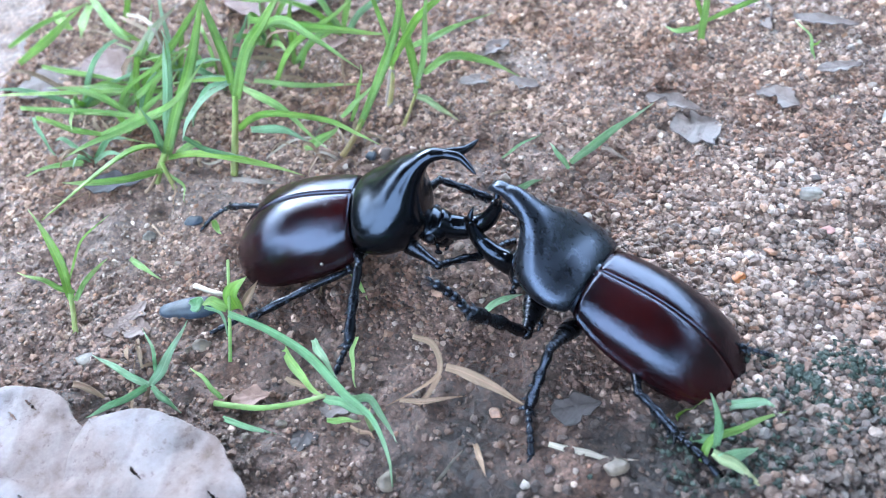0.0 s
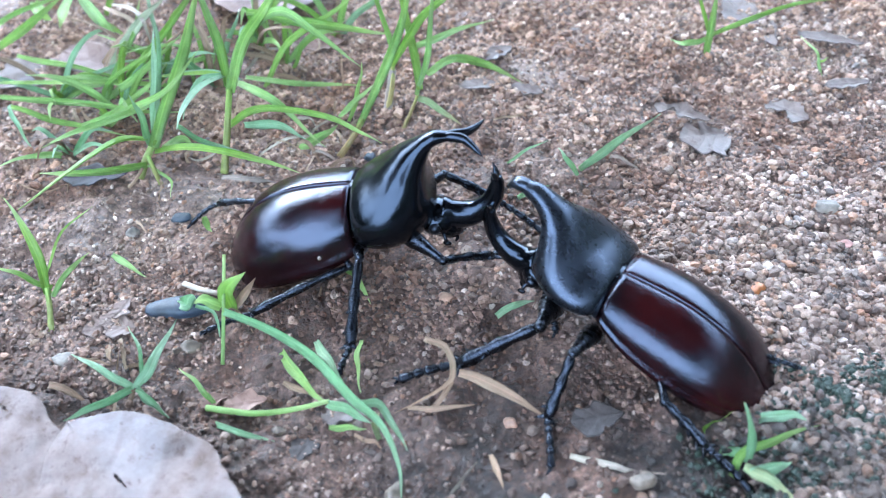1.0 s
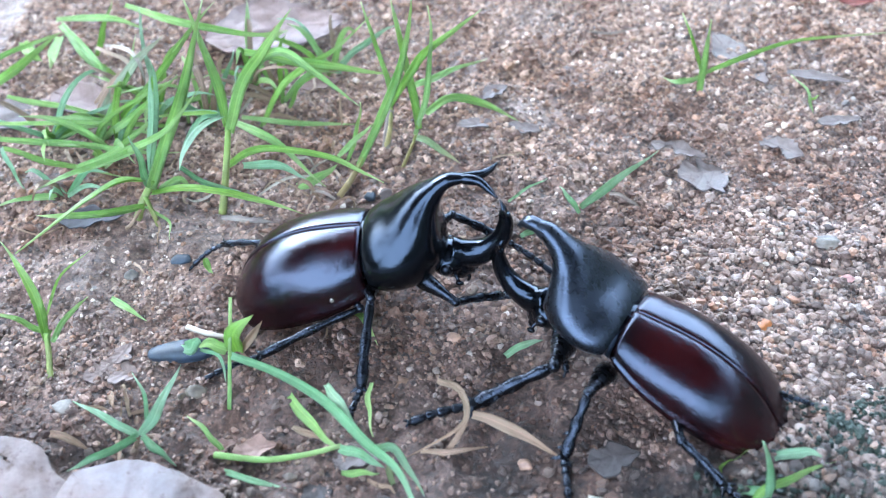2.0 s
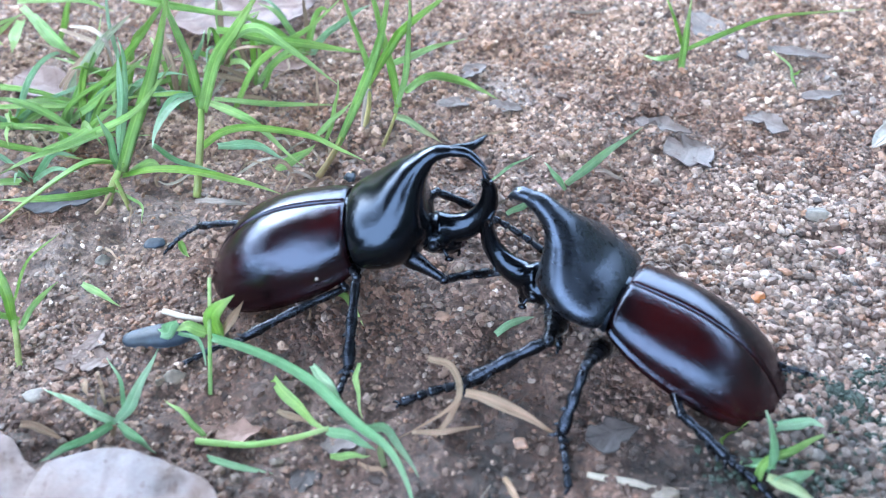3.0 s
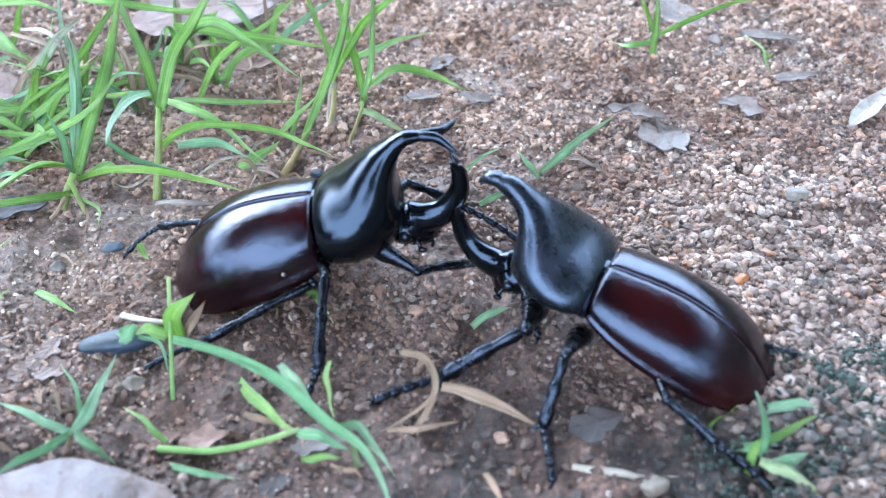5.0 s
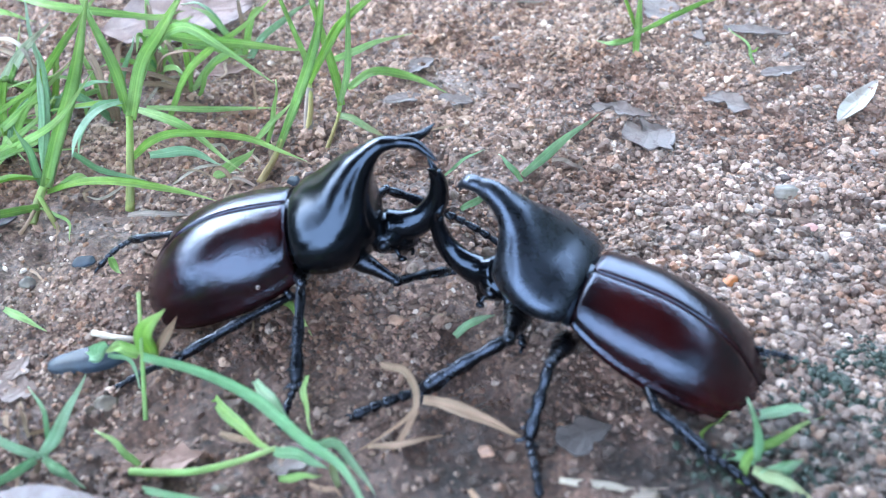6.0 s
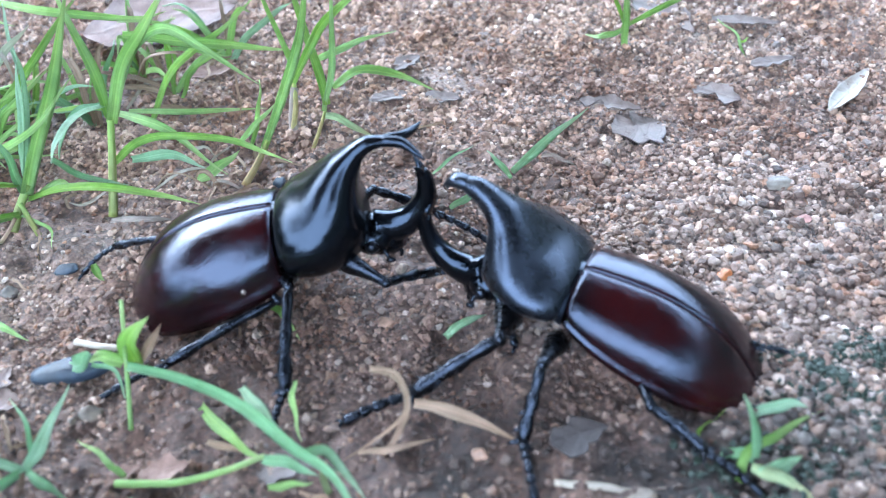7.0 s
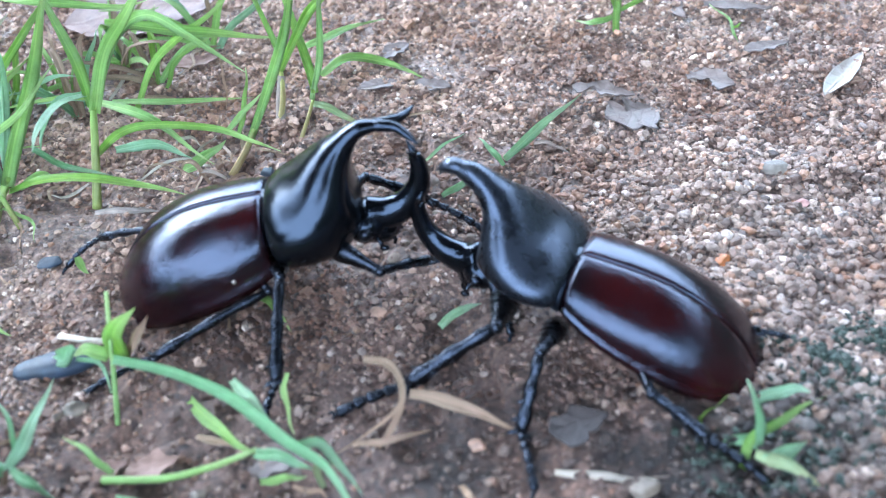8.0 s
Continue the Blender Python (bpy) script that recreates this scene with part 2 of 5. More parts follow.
# ---- helpers for shapes; lengths in centimetres ----
def part(name, bm, mat, parent=None, label="", smooth=True):
    """Links a bmesh, built in centimetres, as one mesh object."""
    bmesh.ops.recalc_face_normals(bm, faces=bm.faces)
    bm.transform(Matrix.Scale(CM, 4))
    me = bpy.data.meshes.new(name)
    bm.to_mesh(me)
    bm.free()
    me.materials.append(mat)
    if smooth:
        me.polygons.foreach_set("use_smooth", [True] * len(me.polygons))
    ob = new(name, me)
    ob.parent = parent
    return tagged(ob, label)


def spline(points, steps):
    """Catmull-Rom through the points."""
    p = [Vector(q) for q in points]
    p = [2 * p[0] - p[1]] + p + [2 * p[-1] - p[-2]]
    out = []
    for i in range(1, len(p) - 2):
        a, b, c, d = p[i - 1 : i + 3]
        for s in range(steps):
            t = s / steps
            out.append(0.5 * (2 * b + (c - a) * t + (2 * a - 5 * b + 4 * c - d) * t * t + (3 * b - a - 3 * c + d) * t ** 3))
    return out + [p[-2]]


def rings(bm, loops, caps=True):
    """Skins a row of closed loops of points."""
    made = [[bm.verts.new(p) for p in loop] for loop in loops]
    for a, b in zip(made, made[1:]):
        for k in range(len(a)):
            bm.faces.new((a[k - 1], a[k], b[k], b[k - 1]))
    if caps:
        bm.faces.new(made[0])
        bm.faces.new(list(reversed(made[-1])))
    return made


def tube(bm, points, radii, seg=10, steps=5, flat=1.0, side=(0, 1, 0)):
    """A limb along a smooth line; radii are spread along it, flat squeezes it across side."""
    line = spline(points, steps)
    loops = []
    for i, p in enumerate(line):
        way = (line[min(i + 1, len(line) - 1)] - line[max(i - 1, 0)]).normalized()
        u = Vector(side) - way * way.dot(Vector(side))
        u = u.normalized() if u.length > 1e-4 else way.orthogonal().normalized()
        v = way.cross(u)
        s = i / (len(line) - 1) * (len(radii) - 1)
        k = min(int(s), len(radii) - 2)
        r = radii[k] + (radii[k + 1] - radii[k]) * (s - k)
        loops.append([p + r * (flat * math.cos(a) * u + math.sin(a) * v) for a in (2 * math.pi * j / seg for j in range(seg))])
    rings(bm, loops)


def spike(bm, base, tip, r):
    tube(bm, (base, (Vector(base) + Vector(tip)) / 2, tip), (r, r * 0.7, r * 0.12), 6, 2)


def ball(bm, centre, radii, turn=None, seg=20):
    m = Matrix.Translation(centre) @ (turn or Matrix()) @ Matrix.Diagonal((*radii, 1))
    bmesh.ops.create_uvsphere(bm, u_segments=seg, v_segments=max(8, seg // 2), radius=1, matrix=m)


# ---- ground ----
LATTICE = np.random.RandomState(5).rand(257, 257)


def value_noise(x, y, scale):
    x, y = np.asarray(x) / scale, np.asarray(y) / scale
    i, j = np.floor(x).astype(int), np.floor(y).astype(int)
    u, v = x - i, y - j
    u, v = u * u * (3 - 2 * u), v * v * (3 - 2 * v)
    i, j = i % 256, j % 256
    a, b, c, d = LATTICE[i, j], LATTICE[i + 1, j], LATTICE[i, j + 1], LATTICE[i + 1, j + 1]
    return (a * (1 - u) + b * u) * (1 - v) + (c * (1 - u) + d * u) * v - 0.5


def smooth_step(a, b, x):
    t = np.clip((np.asarray(x) - a) / (b - a), 0, 1)
    return t * t * (3 - 2 * t)


def gravelly(x, y):
    """1 on the bank of pale gravel, 0 on soil."""
    edge = x - 1.9 - np.where(y < -1, -0.32, 0.12) * (y + 1) + 1.8 * value_noise(x + 40, y + 7, 1.7)
    return smooth_step(-0.6, 1.4, edge) * (1 - 0.93 * smooth_step(-0.3, 2.4, y + 1.6 * value_noise(x, y + 9, 1.5)))


def overgrown(x, y):
    """1 on the crumbly dark earth round the grass, 0 elsewhere."""
    return smooth_step(-0.5, 1.5, y + 1.2 * value_noise(x + 9, y + 31, 1.4)) * smooth_step(0.5, -2.0, x) * smooth_step(9, 6, y)


def muddy(x, y):
    """1 on the smooth bare mud at the front, 0 elsewhere."""
    w = value_noise(x + 60, y + 20, 1.3)
    return smooth_step(-1.4, -2.4, y + 1.6 * w) * smooth_step(1.6, 0.2, x + 2.0 * w)


def ground_height(x, y):
    """Height of the soil in centimetres: soft hollows, clods and crumbs."""
    x, y = np.asarray(x, float), np.asarray(y, float)
    near = np.exp(-((x / 40) ** 2 + (y / 40) ** 2))
    h = 0.18 * value_noise(x, y, 2.6) + 0.15 * value_noise(x + 31, y + 5, 0.9) + 0.20 * value_noise(x + 7, y + 77, 0.36) * near
    h += 0.16 * np.abs(value_noise(x + 11, y + 23, 0.17)) * near
    return h - 0.02 + 0.25 * smooth_step(6, 20, np.hypot(x, y)) * value_noise(x, y, 9)


def build_ground():
    fine = np.linspace(-13, 13, 340)
    far = 13 + np.cumsum(0.12 * 1.33 ** np.arange(1, 42))
    axis = np.concatenate([-far[::-1], fine, far])
    gx, gy = np.meshgrid(axis, axis + 2.0, indexing="ij")
    gz = ground_height(gx, gy)
    n = len(axis)
    verts = np.stack([gx, gy, gz], -1).reshape(-1, 3) * CM
    a = (np.arange(n - 1)[:, None] * n + np.arange(n - 1)[None]).ravel()
    me = bpy.data.meshes.new("ground")
    me.from_pydata(verts.tolist(), [], np.stack([a, a + n, a + n + 1, a + 1], 1).tolist())
    me.polygons.foreach_set("use_smooth", [True] * len(me.polygons))
    me.materials.append(SOIL)
    return tagged(new("ground", me), "damp brown sandy soil strewn with grit", "ground", "", "structure")


def stone_shape(seed, level, rough=0.16):
    bm = bmesh.new()
    bmesh.ops.create_icosphere(bm, subdivisions=level, radius=1)
    rng = np.random.RandomState(seed)
    cuts = rng.normal(size=(7, 3))
    cuts /= np.linalg.norm(cuts, axis=1)[:, None]
    depth = rng.uniform(0.5, 0.88, 7)
    for v in bm.verts:
        p = np.array(v.co)
        for c, d in zip(cuts, depth):
            over = p @ c - d
            if over > 0:
                p = p - c * over * 0.85
        v.co = Vector(p * (1 + rough * (noise.noise(Vector(p) * 1.3 + Vector((seed, 0, 0)))))) 
    v = np.array([v.co[:] for v in bm.verts])
    bm.verts.index_update()
    f = np.array([[w.index for w in f.verts] for f in bm.faces])
    bm.free()
    return v, f


def scatter(name, label, count, low, high, level, mat, weight, seed, parent, sink=0.35, power=2.2, rough=0.16):
    """One sheet of loose grains lying on the soil, joined in one mesh."""
    rng = np.random.RandomState(seed)
    x, y = rng.uniform(-11.5, 11, count * 9), rng.uniform(-6.2, 12.5, count * 9)
    keep = (rng.rand(count * 9) < weight(x, y)) & (np.abs(x + 0.4) < 9.2 + 0.3 * y)
    x, y = x[keep][:count], y[keep][:count]
    k = len(x)
    size = low + (high - low) * rng.rand(k) ** power
    shapes = [stone_shape(s + seed, level, rough) for s in range(6)]
    verts, faces, at = [], [], 0
    z = ground_height(x, y)
    which = rng.randint(0, 6, k)
    for s, (v, f) in enumerate(shapes):
        ids = np.where(which == s)[0]
        q = rng.normal(size=(len(ids), 4))
        q /= np.linalg.norm(q, axis=1)[:, None]
        w, a, b, c = q.T
        turn = np.stack([np.stack([1 - 2 * (b * b + c * c), 2 * (a * b - c * w), 2 * (a * c + b * w)], -1),
                         np.stack([2 * (a * b + c * w), 1 - 2 * (a * a + c * c), 2 * (b * c - a * w)], -1),
                         np.stack([2 * (a * c - b * w), 2 * (b * c + a * w), 1 - 2 * (a * a + b * b)], -1)], 1)
        stretch = rng.uniform(0.7, 1.3, (len(ids), 1, 3)) * size[ids, None, None]
        p = np.einsum("nij,nvj->nvi", turn, v[None] * stretch)
        p[:, :, 2] *= 0.8
        p += np.stack([x[ids], y[ids], z[ids] + size[ids] * sink], -1)[:, None]
        verts.append(p.reshape(-1, 3))
        faces.append((f[None] + at + np.arange(len(ids))[:, None, None] * len(v)).reshape(-1, 3))
        at += len(ids) * len(v)
    me = bpy.data.meshes.new(name)
    me.from_pydata((np.concatenate(verts) * CM).tolist(), [], np.concatenate(faces).tolist())
    me.polygons.foreach_set("use_smooth", [False] * len(me.polygons))
    me.materials.append(mat)
    ob = tagged(new(name, me), label, "", "", "stuff")
    ob.parent = parent
    return ob


ground = build_ground()
scatter("grit", "fine brown and tan sand grit", 42000, 0.018, 0.055, 1, GRIT, lambda x, y: (0.35 + 0.65 * smooth_step(-0.25, 0.2, value_noise(x + 3, y, 1.2))) * (1 - 0.25 * muddy(x, y)) * (1 - 0.6 * overgrown(x, y)), 3, ground)
scatter("coarse_grit", "coarse mixed stone grit pressed into mud", 1500, 0.035, 0.085, 2, GRIT, lambda x, y: 0.05 + 0.4 * smooth_step(0.5, -2.0, y) * smooth_step(6, 3, np.abs(x)), 33, ground, 0.15, 2.0, 0.4)
scatter("soil_crumbs", "crumbled brown soil", 25000, 0.025, 0.075, 1, CLOD, lambda x, y: (0.06 + 0.94 * smooth_step(-0.2, 0.2, value_noise(x + 17, y + 3, 1.6) + 0.05 * y)) * (1 - 0.8 * gravelly(x, y)) * (1 - 0.55 * muddy(x, y)), 9, ground, 0.2, 1.6, 0.5)
scatter("soil_clods", "lumps of dry brown soil", 5500, 0.045, 0.12, 2, CLOD, lambda x, y: (0.06 + 0.94 * smooth_step(-0.05, 0.3, value_noise(x + 17, y + 3, 1.6) + 0.05 * y + 0.2 * overgrown(x, y))) * (1 - 0.9 * gravelly(x, y)) * (1 - 0.8 * muddy(x, y)), 19, ground, 0.1, 2.6, 0.7)
scatter("sand", "coarse pale sand", 28000, 0.022, 0.052, 1, GRAVEL, lambda x, y: 0.02 * (1 - 0.7 * overgrown(x, y)) + 0.98 * gravelly(x, y), 14, ground, 0.3, 1.2, 0.4)
scatter("gravel", "small pale rounded gravel", 7500, 0.04, 0.092, 2, GRAVEL, lambda x, y: 0.002 + 0.998 * gravelly(x, y), 4, ground, 0.35, 1.7, 0.4)


scatter("moss", "dark green moss crumbs between the grains", 60000, 0.028, 0.06, 1, MOSS, lambda x, y: np.exp(-((x - 4.4) / 0.7) ** 2 - ((y + 3.4) / 0.45) ** 2) * smooth_step(-0.2, 0.15, value_noise(x, y, 0.5)) + 0.3 * np.exp(-((x - 2.9) / 1.2) ** 2 - ((y + 4.7) / 0.4) ** 2) * smooth_step(0.0, 0.2, value_noise(x, y, 0.5)), 24, ground, 0.9, 1.5, 0.5)


def tree_line():
    """An added far ring of dark trees that closes the place, well outside the view; its uneven height shapes skylight
    and reflections.
    """
    me = bpy.data.meshes.new("backdrop")
    verts, faces = [], []
    n, rows = 180, 8
    for k in range(n):
        a = 2 * math.pi * k / n
        # Gaps and tall stretches are set for the bright and dark shell reflections.
        top = 4.4 - 1.6 * math.exp(-((a - 1.6) / 0.8) ** 2) - 3.6 * math.exp(-((a - 4.2) / 0.6) ** 2) + 4.5 * math.exp(-((a - 5.4) / 0.75) ** 2) + 3.5 * math.exp(-((math.remainder(a, 2 * math.pi) - 0.1) / 0.5) ** 2) + 1.1 * noise.noise(Vector((3 * math.cos(a), 3 * math.sin(a), 2))) + 0.8 * noise.noise(Vector((11 * math.cos(a), 11 * math.sin(a), 5)))
        for j in range(rows + 1):
            r = 9.0 + 1.2 * noise.noise(Vector((6 * math.cos(a), 6 * math.sin(a), j * 0.9))) + 0.25 * j
            verts.append((r * math.cos(a), r * math.sin(a), -0.3 + top * j / rows))
        for j in range(rows):
            p, q = k * (rows + 1) + j, (k + 1) % n * (rows + 1) + j
            faces.append((p, q, q + 1, p + 1))
    me.from_pydata(verts, [], faces)
    m, nd, l, b = material("unseen_foliage")
    at = object_space(nd)
    l.new(ramp(nd, l, noise_node(nd, l, 3.0, 6, 0.7, at), (0.35, (0.008, 0.012, 0.008)), (0.65, (0.028, 0.04, 0.024))), b.inputs["Base Color"])
    b.inputs["Roughness"].default_value = 0.8
    me.materials.append(m)
    return tagged(new("backdrop", me), "added dark green ring of unseen far trees", "backdrop", "", "structure")


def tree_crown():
    """An unseen leafy crown added above the spot to shape skylight and reflections: loose clumps of leaves, open
    towards both sides.
    """
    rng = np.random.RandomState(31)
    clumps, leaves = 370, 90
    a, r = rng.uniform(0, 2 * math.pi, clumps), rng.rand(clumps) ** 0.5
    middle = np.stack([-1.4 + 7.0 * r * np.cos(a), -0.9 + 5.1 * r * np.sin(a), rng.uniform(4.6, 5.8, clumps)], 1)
    # Clumps are left out here so that a sky gap reflects in the shells.
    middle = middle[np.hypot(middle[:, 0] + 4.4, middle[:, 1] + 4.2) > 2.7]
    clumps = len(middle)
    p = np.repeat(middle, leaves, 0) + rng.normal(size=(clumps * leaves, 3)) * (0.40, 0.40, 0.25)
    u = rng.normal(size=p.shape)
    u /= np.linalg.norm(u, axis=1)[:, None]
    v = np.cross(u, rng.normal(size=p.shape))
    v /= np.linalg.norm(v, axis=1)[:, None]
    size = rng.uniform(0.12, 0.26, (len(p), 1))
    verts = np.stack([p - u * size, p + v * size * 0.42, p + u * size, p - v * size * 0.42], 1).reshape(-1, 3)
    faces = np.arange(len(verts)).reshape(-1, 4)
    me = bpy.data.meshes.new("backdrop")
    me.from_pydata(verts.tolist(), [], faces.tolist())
    me.materials.append(bpy.data.materials["unseen_foliage"])
    return tagged(new("backdrop", me), "added dark leafy crown high above, out of view", "backdrop", "", "structure")


tree_line()
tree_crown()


# ---- the two beetles ----
def profile(table, s):
    """Smooth reading of rows of numbers at s from 0 to 1."""
    rows = [Vector(r) if len(r) < 5 else np.array(r) for r in table]
    t = s * (len(rows) - 1)
    i = min(int(t), len(rows) - 2)
    g = [np.array(rows[max(0, min(len(rows) - 1, i + k))], float) for k in (-1, 0, 1, 2)]
    u = t - i
    return 0.5 * (2 * g[1] + (g[2] - g[0]) * u + (2 * g[0] - 5 * g[1] + 4 * g[2] - g[3]) * u * u + (3 * g[1] - g[0] - 3 * g[2] + g[3]) * u ** 3)


def wing_case(beetle, way, long, wide, flex, deep, raised):
    """Half of the domed wing cover, from the seam to the rolled rim. way: 1 left, -1 right."""
    bm = bmesh.new()
    cols, lines = 44, 26
    grid = []
    for i in range(cols + 1):
        s = i / cols
        q = math.sin(s * math.pi / 2)
        x = -0.03 - long * q
        width = wide * (0.78 + 0.22 * math.sin(min(1, q / 0.4) * math.pi / 2) ** 0.7) * max(0.0, 1 - (max(0.0, q - 0.44) / 0.56) ** 3.0) ** 0.5
        crown = -0.07 + 0.14 * math.sin(min(1, q * 2.2) * math.pi / 2) - 0.83 * max(0.0, (q - 0.25) / 0.75) ** 3.0
        rim = raised - 0.64 - deep - (0.28 - deep * 0.5) * math.sin(min(1, q * 1.5) * math.pi / 2)
        rim = min(rim, crown - 0.02) if s < 0.98 else crown - 0.02
        row = []
        for j in range(lines + 1):
            a = j / lines * math.pi / 2
            y = width * math.sin(a) ** 0.92
            z = rim + (crown - rim) * math.cos(a) ** 0.82
            z -= 0.012 * math.exp(-(y / 0.012) ** 2)
            if j >= lines - 1:
                y += (0.03 if j < lines else 0.045) * min(1, width * 3)
                z += 0.012 if j < lines else 0.0
            row.append(bm.verts.new((x - 0.10 * max(0.0, 1 - 6 * q) * (y / wide) ** 4, way * (y + 0.004), z)))
        grid.append(row)
    for i in range(cols):
        for j in range(lines):
            bm.faces.new((grid[i][j], grid[i + 1][j], grid[i + 1][j + 1], grid[i][j + 1]))
    bmesh.ops.remove_doubles(bm, verts=bm.verts, dist=0.0005)
    bm.transform(pose(0, 0, 0, 0, -flex, 0))
    ob = part("wing_case", bm, WING, beetle, "glossy maroon-black wing case")
    shell = ob.modifiers.new("thickness", "SOLIDIFY")
    shell.thickness, shell.offset = 0.03 * CM, -1
    return ob


def shield(beetle, mat, prong, droop, raised, lift, slump, stout):
    """The thorax shield that runs up into the forward horn with its forked end."""
    bm = bmesh.new()
    loops = []
    for i in range(61):
        tx, tz, bx, bz, w = profile(SHIELD, i / 60)
        rise = lift * smooth_step(0.3, 1.5, tx)
        tz, bz = tz + rise - slump * (1 - smooth_step(0.35, 1.0, tx)), bz + raised * (1 - smooth_step(0.3, 0.5, i / 60)) + rise * smooth_step(0.4, 0.65, i / 60)
        more = stout * smooth_step(1.15, 1.45, tx) * (1 - smooth_step(1.55, 1.85, tx))
        bz, w = bz - more, w + 0.3 * more
        top, low = Vector((tx, 0, tz)), Vector((bx, 0, bz))
        loop = []
        for j in range(40):
            a = 2 * math.pi * j / 40
            c, s = math.cos(a), math.sin(a)
            up = 0.5 + 0.5 * math.copysign(abs(c) ** 0.88, c)
            belly = 1.0 - 0.16 * max(0, c) * min(1, w * 2)
            loop.append(low.lerp(top, up) + Vector((0, w * belly * math.copysign(abs(s) ** 0.92, s), 0)))
        loops.append(loop)
    rings(bm, loops)
    for way in (1, -1):
        low = droop if way < 0 else 0.0
        tine = len(bm.verts)
        if prong < 0.5:
            line = ((1.56, way * 0.01, 0.49), (1.74, way * 0.02, 0.49), (1.87, way * 0.035, 0.44), (1.95, way * 0.05, 0.36 - low))
            tube(bm, line, (0.09, 0.10, 0.095, 0.075, 0.045, 0.012), 12, 5)
        else:
            line = ((1.62, way * 0.012, 0.51), (1.78, way * 0.03, 0.50), (1.87 + 0.06 * prong, way * 0.07, 0.48 - 0.1 * low), (1.87 + 0.18 * prong, way * (0.03 + 0.14 * prong), 0.46 - 0.45 * low), (1.87 + 0.28 * prong, way * (0.03 + 0.25 * prong), 0.48 - low))
            tube(bm, line, (0.06, 0.078, 0.075, 0.062, 0.045, 0.008), 12, 5)
        bmesh.ops.translate(bm, verts=list(bm.verts)[tine:], vec=(0, 0, lift))
    return part("thorax_shield", bm, mat, beetle, "polished black shield with a forked horn")


SHIELD = (
    (0.02, -0.02, 0.06, -0.80, 0.62), (0.03, 0.03, 0.07, -0.93, 0.74), (0.20, 0.13, 0.26, -1.00, 0.84), (0.42, 0.23, 0.62, -1.00, 0.87),
    (0.64, 0.32, 0.98, -0.90, 0.80), (0.84, 0.39, 1.20, -0.66, 0.63), (1.00, 0.45, 1.22, -0.34, 0.44), (1.16, 0.51, 1.24, -0.02, 0.28),
    (1.32, 0.57, 1.33, 0.22, 0.18), (1.50, 0.61, 1.46, 0.385, 0.13), (1.68, 0.58, 1.65, 0.44, 0.095), (1.82, 0.54, 1.79, 0.44, 0.075), (1.88, 0.50, 1.85, 0.46, 0.035),
)
NECK = Vector((0.98, 0, -0.83))


def head(beetle):
    """Small head with eyes, feelers and the upright curved horn; its origin is the neck."""
    bm = bmesh.new()
    ball(bm, (0.20, 0, -0.02), (0.32, 0.36, 0.27))
    tube(bm, ((0.25, 0, 0.05), (0.50, 0, 0.06), (0.78, 0, 0.20), (0.98, 0, 0.48), (1.02, 0, 0.78), (0.98, 0, 0.95)), (0.29, 0.245, 0.20, 0.155, 0.115, 0.085), 14, 5, 0.85)
    for way in (1, -1):
        tube(bm, ((0.99, way * 0.01, 0.90), (0.965, way * 0.06, 1.00), (0.90, way * 0.13, 1.10)), (0.065, 0.05, 0.008), 8, 4)
    tube(bm, ((0.30, 0, -0.10), (0.48, 0, -0.16), (0.60, 0, -0.17)), (0.26, 0.22, 0.12), 12, 4, 1.1)
    skull = part("head", bm, SHELL, beetle, "glossy black head with a curved horn")
    skull.location = NECK * CM
    for way in (1, -1):
        bm = bmesh.new()
        ball(bm, (0.20, way * 0.33, 0.00), (0.10, 0.09, 0.10), None, 14)
        part("eye", bm, LEGS, skull, "shiny black bead eye")
        bm = bmesh.new()
        tube(bm, ((0.34, way * 0.26, -0.12), (0.38, way * 0.33, -0.17), (0.40, way * 0.34, -0.22)), (0.035, 0.03, 0.03), 7, 3)
        ball(bm, (0.42, way * 0.34, -0.25), (0.07, 0.04, 0.045), None, 10)
        part("feeler", bm, LEGS, skull, "short black clubbed feeler")
        bm = bmesh.new()
        tube(bm, ((0.50, way * 0.10, -0.22), (0.56, way * 0.13, -0.29), (0.54, way * 0.15, -0.36)), (0.034, 0.03, 0.022), 7, 3)
        part("palp", bm, LEGS, skull, "short black mouth palp")
    bm = bmesh.new()
    tube(bm, ((0.42, -0.16, -0.22), (0.62, 0, -0.22), (0.42, 0.16, -0.22)), (0.04, 0.06, 0.04), 8, 4)
    part("mouth_brush", bm, BELLY, skull, "dark bristly mouth fringe")
    return skull


